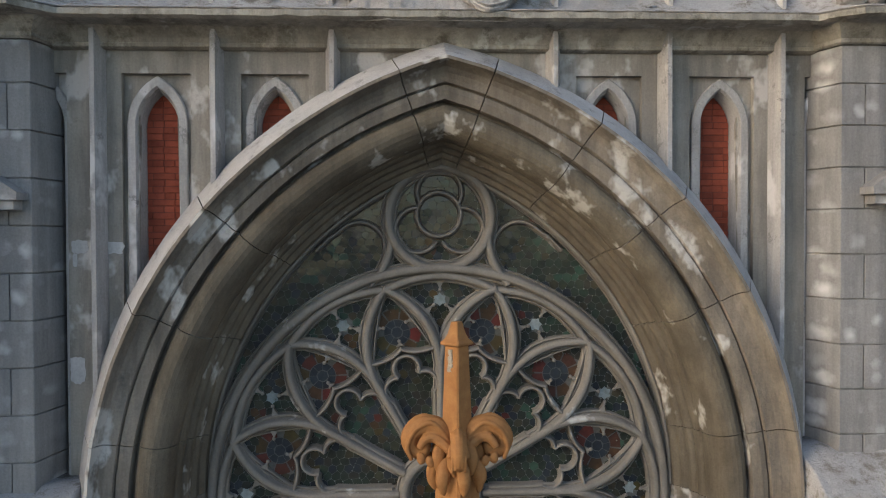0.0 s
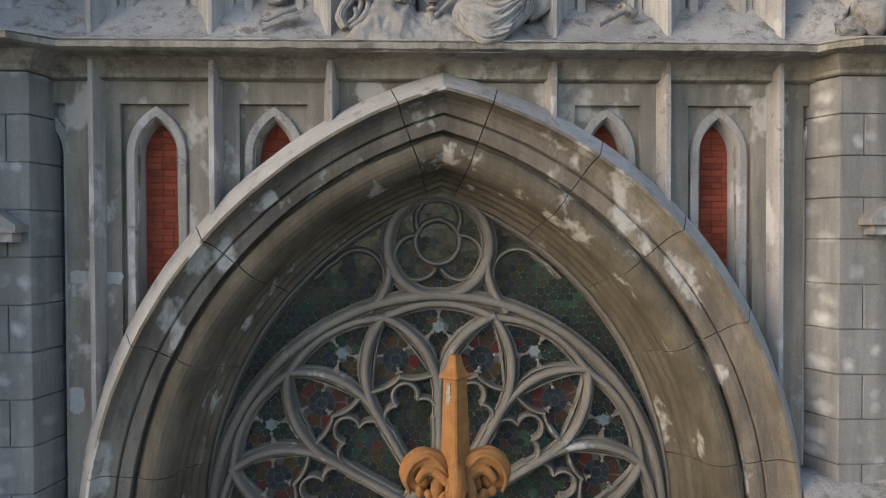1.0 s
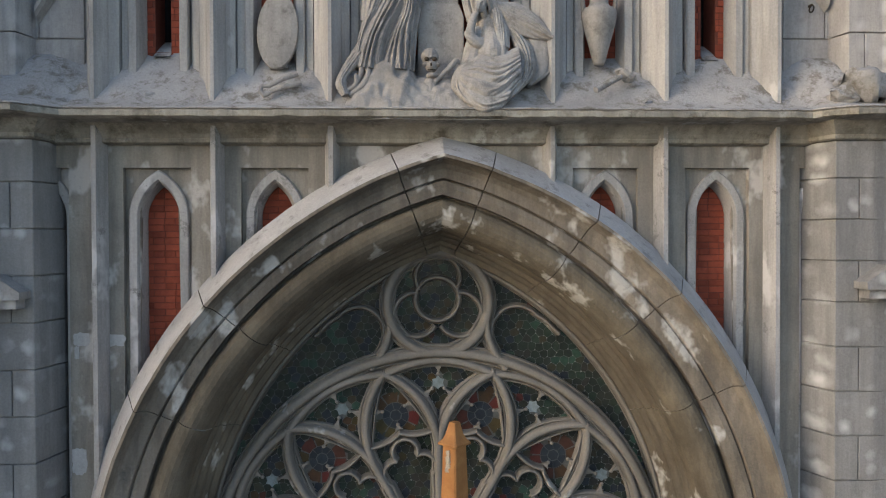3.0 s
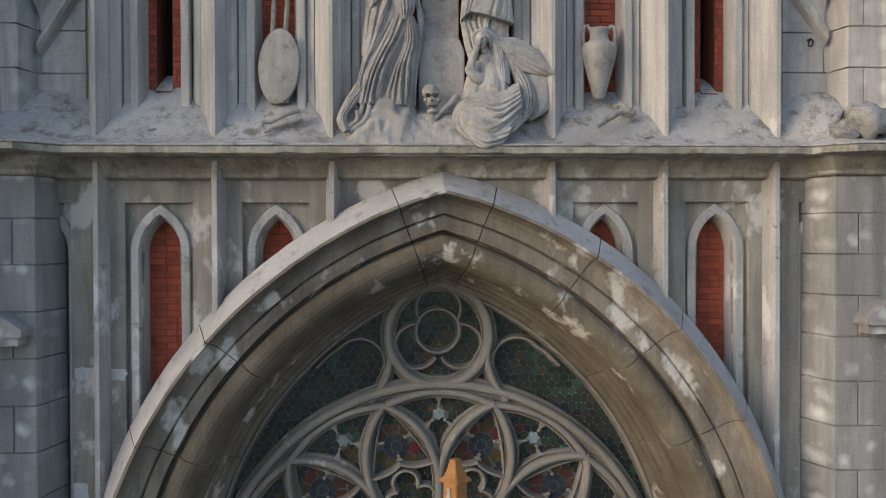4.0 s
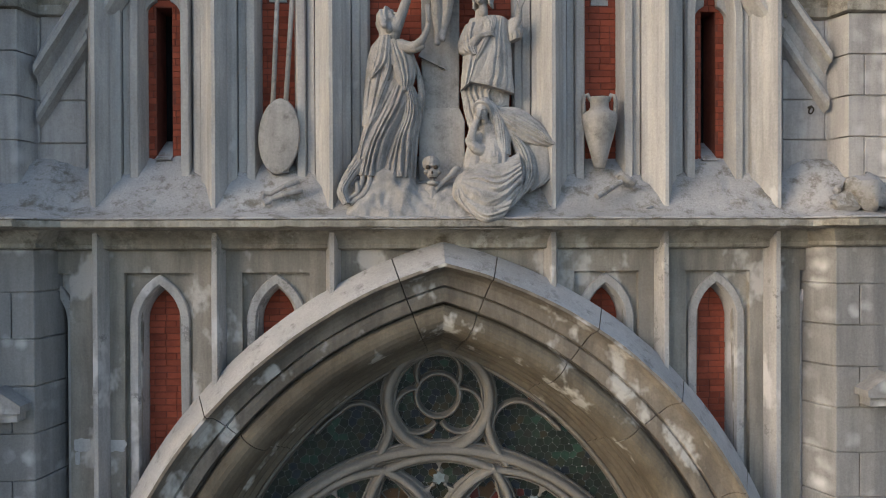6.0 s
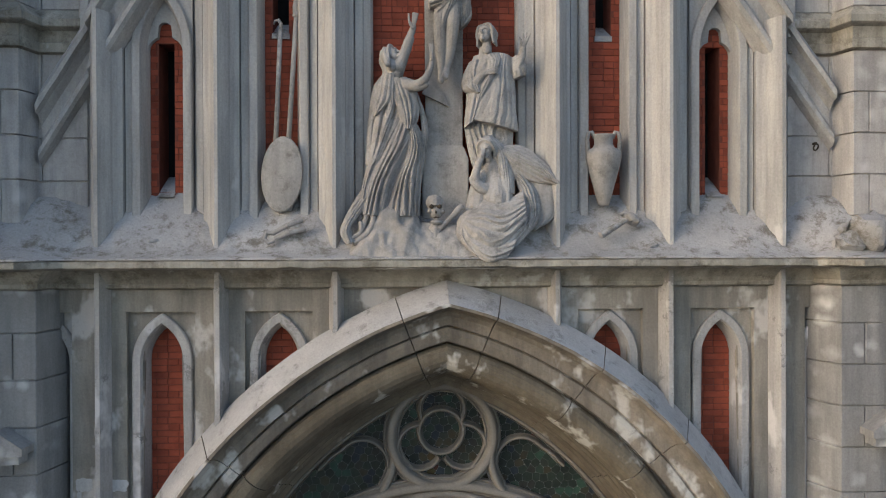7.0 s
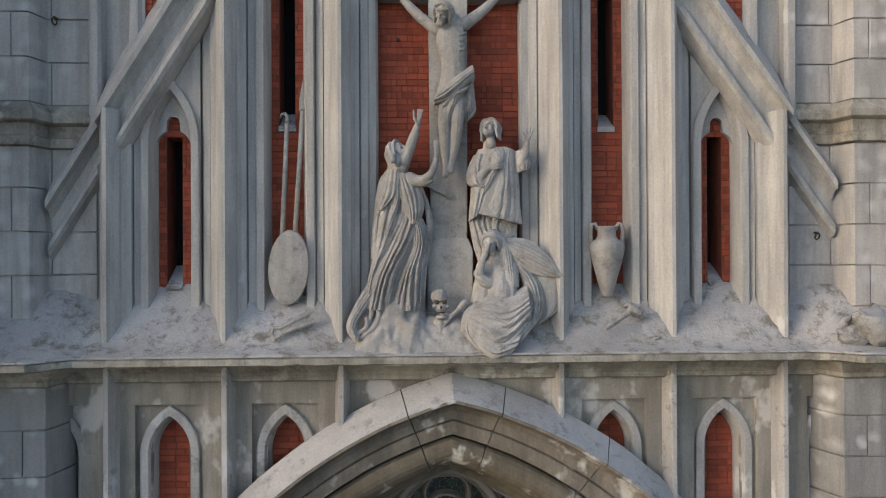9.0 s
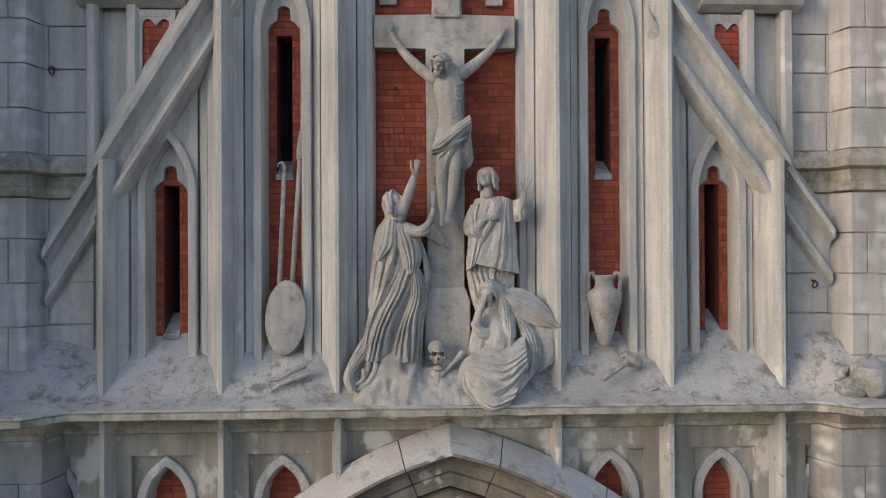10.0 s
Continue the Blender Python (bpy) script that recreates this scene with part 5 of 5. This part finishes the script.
limb(bm, spline([(0.135, 17.767, 0.22, 0.075), (0.290, 17.887, 0.24, 0.062), (0.434, 18.021, 0.27, 0.05), (0.552, 18.168, 0.29, 0.038), (0.591, 18.233, 0.29, 0.03)]))
head(bm, (-0.115, 0.07, 17.845), 0.112, (0.55, 0.28, -0.35), "thorns")
for hx, hz in ((-0.675, 18.275), (0.591, 18.246)):
    ball(bm, (hx, 0.28, hz), (0.04, 0.03, 0.05))
    for q in range(4):
        limb(bm, [(hx + (q - 1.5) * 0.018, hz + 0.02, 0.27, 0.014), (hx + (q - 1.5) * 0.026, hz + 0.075, 0.25, 0.009)])
limb(bm, [(-0.096, 17.802, 0.15, 0.06), (-0.044, 17.730, 0.2, 0.08)])
drape(bm, [(0.211, 17.289, 0.12), (0.037, 17.162, 0.08), (-0.122, 17.026, 0.08), (-0.234, 16.934, 0.12)],
      [(0.236, 17.127, 0.10), (0.079, 16.986, 0.04), (-0.079, 16.870, 0.05), (-0.212, 16.841, 0.10)], 4, 0.035, 31, 0.06, 0.16)
drape(bm, [(0.210, 17.203, 0.12), (0.184, 17.060, 0.08), (-0.021, 16.966, 0.06), (-0.151, 16.836, 0.10)],
      [(0.233, 17.112, 0.12), (0.137, 16.989, 0.06), (0.023, 16.897, 0.05), (-0.122, 16.746, 0.10)], 3, 0.03, 32, 0.03, 0.14)
drape(bm, [(-0.043, 16.992, 0.08), (-0.100, 16.834, 0.08), (-0.134, 16.632, 0.10), (-0.147, 16.466, 0.14)],
      [(0.137, 17.046, 0.06), (0.068, 16.909, 0.05), (0.001, 16.766, 0.08), (-0.077, 16.521, 0.12)], 3, 0.03, 33, 0.03, 0.12)
drape(bm, [(0.097, 17.001, 0.14), (0.101, 16.841, 0.14), (0.097, 16.684, 0.16), (0.120, 16.641, 0.18)],
      [(0.221, 17.104, 0.14), (0.238, 16.933, 0.14), (0.253, 16.787, 0.16), (0.224, 16.721, 0.18)], 3, 0.035, 34, 0.03, 0.12)
limb(bm, spline([(-0.069, 16.921, 0.17, 0.095), (-0.104, 16.644, 0.12, 0.072), (-0.097, 16.396, 0.16, 0.06), (-0.085, 16.177, 0.18, 0.042), (-0.094, 16.062, 0.14, 0.035)]))
limb(bm, spline([(0.051, 16.921, 0.17, 0.095), (0.039, 16.673, 0.1, 0.072), (0.010, 16.396, 0.16, 0.06), (-0.028, 16.209, 0.18, 0.042), (-0.043, 16.100, 0.12, 0.036)]))
for i in range(4):
    for e in (-1, 1):
        limb(bm, spline([(-0.005 + e * 0.03, 17.66 - 0.045 * i, 0.118, 0.010), (-0.005 + e * 0.09, 17.62 - 0.055 * i, 0.128, 0.012), (-0.005 + e * 0.14, 17.66 - 0.055 * i, 0.18, 0.010)], 4))
carve("statue", bm, "carved grey stone crucifix statue on the cross", "statue", 0.0065, 1)

# skull and bone, carved in one
bm = bmesh.new()
ball(bm, (-0.173, -0.02, 14.713), (0.098, 0.115, 0.088))
ball(bm, (-0.159, -0.05, 14.610), (0.074, 0.085, 0.075))
for e in (-1, 1):
    ball(bm, (-0.159 + e * 0.068, -0.07, 14.616), (0.03, 0.05, 0.028))
    limb(bm, [(-0.163 + e * 0.055, 14.691, -0.10, 0.016), (-0.164, 14.686, -0.13, 0.014)])
ball(bm, (-0.153, -0.06, 14.498), (0.066, 0.07, 0.032))
limb(bm, [(-0.168, 14.410, -0.02, 0.080), (-0.175, 14.221, -0.02, 0.120)])
limb(bm, spline([(-0.132, 14.416, -0.06, 0.030), (-0.027, 14.525, -0.06, 0.026), (0.085, 14.626, -0.05, 0.030)]))
limb(bm, spline([(0.037, 14.586, -0.05, 0.030), (0.101, 14.657, -0.05, 0.034), (0.136, 14.643, -0.04, 0.020)]))
ob = carve("skull_carving", bm, "carved stone skull with a bone on the sill", "carving", 0.007, 1)
# solid dark balls give the shade of eye holes, nose and mouth
socket_shade = bmesh.new()
ball(socket_shade, (-0.211, -0.12, 14.664), (0.026, 0.022, 0.024))
ball(socket_shade, (-0.127, -0.12, 14.663), (0.026, 0.022, 0.024))
ball(socket_shade, (-0.165, -0.13, 14.605), (0.012, 0.016, 0.018))
ball(socket_shade, (-0.159, -0.13, 14.549), (0.045, 0.012, 0.006))
part("sockets", socket_shade, IRON, ob, "dark balls that paint the shade of the skull's hollows")

# rocky mound under the statues
bm = bmesh.new()
nx, ny = 90, 46
grid = []
for i in range(nx + 1):
    u = i / nx
    x = -1.12 + 1.75 * u
    row = []
    for k in range(ny + 1):
        v = k / ny
        edge = min(1, 6 * u, 6 * (1 - u)) * (1.0 if x < -0.42 else max(0.62, 1 - 4 * (x + 0.42)))
        y = -0.24 + 0.62 * v
        z = 14.11 + 0.1 * v + edge * (0.56 * min(1, v * 2.4) ** 0.7)
        p = Vector((x, y, z))
        rough = noise.fractal(p * 5.5, 0.9, 2.1, 5)
        cell_d = noise.noise(p * 9) ** 2
        row.append(bm.verts.new(p + Vector((0, -1, 0.6)) * (0.045 * rough - 0.06 * cell_d) * edge))
    grid.append(row)
for i in range(nx):
    for k in range(ny):
        bm.faces.new((grid[i][k], grid[i + 1][k], grid[i + 1][k + 1], grid[i][k + 1]))
rim = [grid[i][0] for i in range(nx + 1)] + [grid[nx][k] for k in range(1, ny + 1)] + [grid[i][ny] for i in range(nx - 1, -1, -1)] + [grid[0][k] for k in range(ny - 1, 0, -1)]
low = [bm.verts.new((v.co.x, v.co.y, 14.0)) for v in rim]
for i in range(len(rim)):
    j = (i + 1) % len(rim)
    bm.faces.new((rim[i], rim[j], low[j], low[i]))
tagged(part("rock_mound", bm, STATUE, None, "", True), "rough carved stone mound below the statues", "mound")

# ---- carved emblems ----
sh = thing("oval_shield", "plain oval grey stone shield leaning in the niche", "shield")
bm = bmesh.new()
c_x, c_z = -1.847, 15.036
rings = []
for k, y in ((1.0, 0.26), (1.0, 0.215), (0.97, 0.20), (0.7, 0.185), (0.35, 0.178)):
    rings.append([bm.verts.new((c_x + 0.225 * k * math.cos(a), y, c_z + 0.42 * k * math.sin(a))) for a in span(0, 2 * math.pi * 35 / 36, 35)])
for r, q in zip(rings, rings[1:]):
    for j in range(36):
        bm.faces.new((r[j], r[(j + 1) % 36], q[(j + 1) % 36], q[j]))
bm.faces.new(rings[0]), bm.faces.new(rings[-1])
bmesh.ops.transform(bm, matrix=Matrix.Rotation(radians(4), 4, "Y"), verts=bm.verts, space=Matrix.Translation((-c_x, -0.2, -c_z)))
part("disc", bm, STATUE, sh)
bm = bmesh.new()
box(bm, c_x - 0.1, c_x + 0.1, 0.25, 0.50, c_z - 0.4, c_z - 0.1)
part("back_bracket", bm, STATUE, sh)

sp = thing("stone_spear", "grey stone spear leaning against the niche", "spear")
(x0, z0), (x1, z1), (x2, z2) = (-1.792, 15.301), (-1.709, 16.840), (-1.694, 17.215)
bm = bmesh.new()
tube(bm, [(x0, 0.30, z0), (x1, 0.42, z1)], [0.028, 0.028], 12)
part("pole", bm, STATUE, sp, "", True)
bm = bmesh.new()
ball(bm, (x1, 0.42, z1), (0.045, 0.045, 0.03))
part("collar", bm, STATUE, sp)
bm = bmesh.new()
tube(bm, [(x1, 0.42, z1), (x1, 0.42, z1 + 0.1), (x2, 0.43, z2)], [0.04, 0.042, 0.008], 8, (1, 0.5))
part("blade", bm, STATUE, sp)
hk = thing("stone_hook_pole", "grey stone pole with a hooked tip leaning in the niche", "pole")
(x0, z0), (x1, z1) = (-1.931, 15.302), (-1.888, 16.679)
bm = bmesh.new()
tube(bm, [(x0, 0.30, z0), (x1, 0.42, z1)], [0.028, 0.026], 12)
part("pole", bm, STATUE, hk, "", True)
bm = bmesh.new()
tube(bm, [(x1, 0.42, z1), (x1 + 0.005, 0.42, z1 + 0.07), (x1 - 0.02, 0.42, z1 + 0.11), (x1 - 0.06, 0.42, z1 + 0.10), (x1 - 0.075, 0.42, z1 + 0.06)], [0.026, 0.022, 0.02, 0.016, 0.01], 8)
part("hook", bm, STATUE, hk, "", True)

am = thing("amphora", "two-handled grey stone amphora in the niche", "amphora")
bm = bmesh.new()
vx, vz = 1.740, 14.688
prof = [(0.0, 0.0), (0.055, 0.0), (0.07, 0.03), (0.12, 0.22), (0.17, 0.40), (0.20, 0.53), (0.20, 0.59), (0.175, 0.63), (0.125, 0.65), (0.105, 0.69), (0.105, 0.74), (0.12, 0.78), (0.12, 0.80), (0.09, 0.80), (0.08, 0.72), (0.0, 0.70)]
rings = [[bm.verts.new((vx + r * math.cos(a), 0.24 + r * 0.85 * math.sin(a), vz + z)) for a in span(0, 2 * math.pi * 27 / 28, 27)] for r, z in prof[1:-1]]
for r, q in zip(rings, rings[1:]):
    for j in range(28):
        bm.faces.new((r[j], r[(j + 1) % 28], q[(j + 1) % 28], q[j]))
bm.faces.new(rings[0]), bm.faces.new(rings[-1])
part("vessel", bm, STATUE, am, "", True)
for s in (-1, 1):
    bm = bmesh.new()
    tube(bm, [(vx + s * 0.10, 0.24, vz + 0.76), (vx + s * 0.135, 0.24, vz + 0.83), (vx + s * 0.17, 0.24, vz + 0.82), (vx + s * 0.185, 0.24, vz + 0.74), (vx + s * 0.175, 0.24, vz + 0.58)], [0.022, 0.024, 0.024, 0.024, 0.028], 10)
    part("handle", bm, STATUE, am, "", True)

tl = thing("carved_pincers", "carved stone pincers lying on the dusty sill", "carving")
for i, ((ax, az), (bx, bz)) in enumerate((((-1.917, 14.378), (-1.612, 14.534)), ((-1.897, 14.325), (-1.575, 14.436)))):
    bm = bmesh.new()
    tube(bm, [(ax, -0.02 + 0.02 * i, az), ((ax + bx) / 2, 0.0, (az + bz) / 2 + 0.01), (bx, 0.06, bz)], [0.022, 0.028, 0.034], 8, (1, 0.8))
    part("arm", bm, STATUE, tl)
bm = bmesh.new()
tx_, tz_ = -1.946, 14.338
tube(bm, [(tx_ + 0.06, 0.0, tz_ + 0.05), (tx_ - 0.03, -0.02, tz_ + 0.05), (tx_ - 0.05, -0.03, tz_ - 0.01), (tx_ - 0.01, -0.04, tz_ - 0.06), (tx_ + 0.05, -0.02, tz_ - 0.03)], [0.025] * 5, 8)
part("jaw", bm, STATUE, tl)
hm = thing("carved_hammer", "broken carved stone hammer on the dusty sill", "carving")
(ax, az), (bx, bz) = (1.627, 14.351), (1.932, 14.519)
bm = bmesh.new()
tube(bm, [(ax, -0.07, az), (bx, 0.03, bz)], [0.04, 0.03], 8)
part("haft", bm, SILL, hm, "pale broken haft")
bm = bmesh.new()
ball(bm, (bx + 0.06, 0.08, bz + 0.03), (0.13, 0.07, 0.06), Euler((0, 0.6, 0)))
roughen(bm, 0.035, 12)
roughen(bm, 0.015, 30)
part("hammer_head", bm, STATUE, hm)

for x in (-0.70, 0.53):
    bm = bmesh.new()
    box(bm, x - 0.1, x + 0.1, 0.44, 0.52, 18.61, 18.77)
    bmesh.ops.bevel(bm, geom=list(bm.edges), offset=0.01, segments=1, affect="EDGES")
    tagged(part("stone_corbel", bm, STATUE), "small stone corbel set in the brick panel", "corbel", "corbels above the cross", "structure")

# dark plugs paint the shade of a brick hole and a hook's hole
for x, y, z in ((-0.62, 0.497, 17.66), (2.46, 0.10, 12.32)):
    bm = bmesh.new()
    tube(bm, [(x, y - 0.02, z), (x + 0.005, y + 0.03, z)], [0.022, 0.026], 10)
    tagged(part("iron_socket", bm, IRON), "small dark iron-coloured plug that stands for a hole in the wall", "socket", "iron sockets")

# iron rings and dark sockets in the turret walls
for x, y, z, nm in ((-4.43, 0.33, 17.79, 0), (4.22, 0.33, 15.36, 1)):
    r = thing("iron_ring", "small rusty iron ring on the turret wall", "ring", "iron rings")
    bm = bmesh.new()
    tube(bm, [(x + 0.026 * math.cos(a), y - 0.03 - 0.02 * math.sin(a), z + 0.034 * math.sin(a)) for a in span(0, 2 * math.pi, 12)], [0.009] * 13, 6)
    part("loop", bm, IRON, r)
    bm = bmesh.new()
    tube(bm, [(x, y + 0.06, z + 0.045), (x, y - 0.04, z + 0.045)], [0.016, 0.014], 6)
    part("staple", bm, IRON, r)

# ---- terracotta finial before the window ----
fin = thing("finial", "ochre terracotta finial with curled leaves on the portal gable", "finial", "", "", (0.04, -0.7, 8.7))
FX, FY, FZ = 0.0, 0.0, 0.0


def ring4(bm, stations):
    """Diamond-plan tapering shaft."""
    rows = []
    for z, w in stations:
        rows.append([bm.verts.new((w * a, w * b, z)) for a, b in ((-1, 0), (-0.08, -0.97), (0.08, -0.97), (1, 0), (0.08, 0.97), (-0.08, 0.97))])
    for r, q in zip(rows, rows[1:]):
        for j in range(6):
            bm.faces.new((r[j], r[(j + 1) % 6], q[(j + 1) % 6], q[j]))
    bm.faces.new(rows[0][::-1]), bm.faces.new(rows[-1])


bm = bmesh.new()
ring4(bm, [(0.0, 0.24), (0.5, 0.22), (0.9, 0.17), (1.2, 0.15), (1.24, 0.145), (1.9, 0.118), (1.99, 0.115)])
part("shaft", bm, TERRACOTTA, fin)
bm = bmesh.new()
ring4(bm, [(1.955, 0.105), (1.975, 0.165), (1.995, 0.165), (2.03, 0.12), (2.08, 0.09), (2.15, 0.068), (2.20, 0.055)])
part("cap", bm, TERRACOTTA, fin)
bm = bmesh.new()
box(bm, -0.100, -0.038, -0.062, -0.05, 1.70, 1.93)
bmesh.ops.subdivide_edges(bm, edges=list(bm.edges), cuts=6, use_grid_fill=True)
bmesh.ops.rotate(bm, cent=(-0.07, -0.06, 1.84), matrix=Matrix.Rotation(radians(-44), 3, "Z"), verts=bm.verts)
roughen(bm, 0.022, 17)
roughen(bm, 0.010, 50)
part("plaster_chip", bm, BARE, fin, "bare pale patch where paint has gone")


def crocket(turn):
    bm = bmesh.new()
    pts = [(0.05, 0.85, 0.07), (0.10, 1.02, 0.095), (0.19, 1.14, 0.105), (0.31, 1.18, 0.10), (0.42, 1.13, 0.10), (0.475, 1.03, 0.09), (0.44, 0.93, 0.075), (0.36, 0.90, 0.07), (0.31, 0.96, 0.055), (0.33, 1.02, 0.04), (0.38, 1.02, 0.03)]
    sm = spline(pts, 4)
    tube(bm, [(x, 0, z) for x, z, r in sm], [r for x, z, r in sm], 12, (1, 1))
    for e in (-1, 1):
        m2 = spline([(0.08, 0.95, 0.05), (0.20, 1.05, 0.055), (0.31, 1.06, 0.05), (0.38, 0.97, 0.035)], 4)
        tube(bm, [(x, e * (0.10 + 0.02 * math.sin(x * 20)), z) for x, z, r in m2], [r for x, z, r in m2], 8)
        for q in range(3):
            ball(bm, (0.36 - 0.09 * q, e * 0.09, 0.86 - 0.03 * q), (0.045, 0.035, 0.06), Euler((0, 0.4 * q, 0)))
    for q in range(5):  # leaf veins curling over the scroll
        e = (q - 2) * 0.045
        m2 = spline([(0.09, 0.98, 0.02), (0.18, 1.16, 0.024), (0.31, 1.265, 0.026), (0.46, 1.20, 0.026), (0.54, 1.04, 0.024), (0.50, 0.90, 0.02)], 4)
        tube(bm, [(x - abs(e) * 0.5, e, z - abs(e) * 0.6) for x, z, r in m2], [r for x, z, r in m2], 8)
    if turn % 180:
        bmesh.ops.scale(bm, vec=(0.62, 0.7, 0.92), verts=bm.verts)
    bmesh.ops.rotate(bm, cent=(0, 0, 0), matrix=Matrix.Rotation(radians(turn), 3, "Z"), verts=bm.verts)
    ob = part("crocket", bm, TERRACOTTA, fin, "", True)
    r = ob.modifiers.new("fuse", "REMESH")
    r.mode, r.voxel_size, r.use_smooth_shade = "VOXEL", 0.008, True


for a in (0, 90, 180, 270):
    crocket(a)
for i in range(14):
    a = radians(i * 360 / 7 + (25 if i > 6 else 0))
    r0, z0 = (0.19, 0.80) if i < 7 else (0.22, 0.62)
    bm = bmesh.new()
    tube(bm, spline([(0.1 * math.cos(a), 0.1 * math.sin(a), z0 + 0.26), (r0 * math.cos(a), r0 * math.sin(a), z0 + 0.16), (r0 * 1.12 * math.cos(a), r0 * 1.12 * math.sin(a), z0 + 0.02), (r0 * math.cos(a), r0 * math.sin(a), z0 - 0.10)], 4), [0.02, 0.03, 0.045, 0.055, 0.065, 0.068, 0.068, 0.066, 0.06, 0.05, 0.04, 0.03, 0.012], 8, (1, 0.6))
    roughen(bm, 0.01, 18, i)
    part("leaf", bm, TERRACOTTA, fin, "", True)
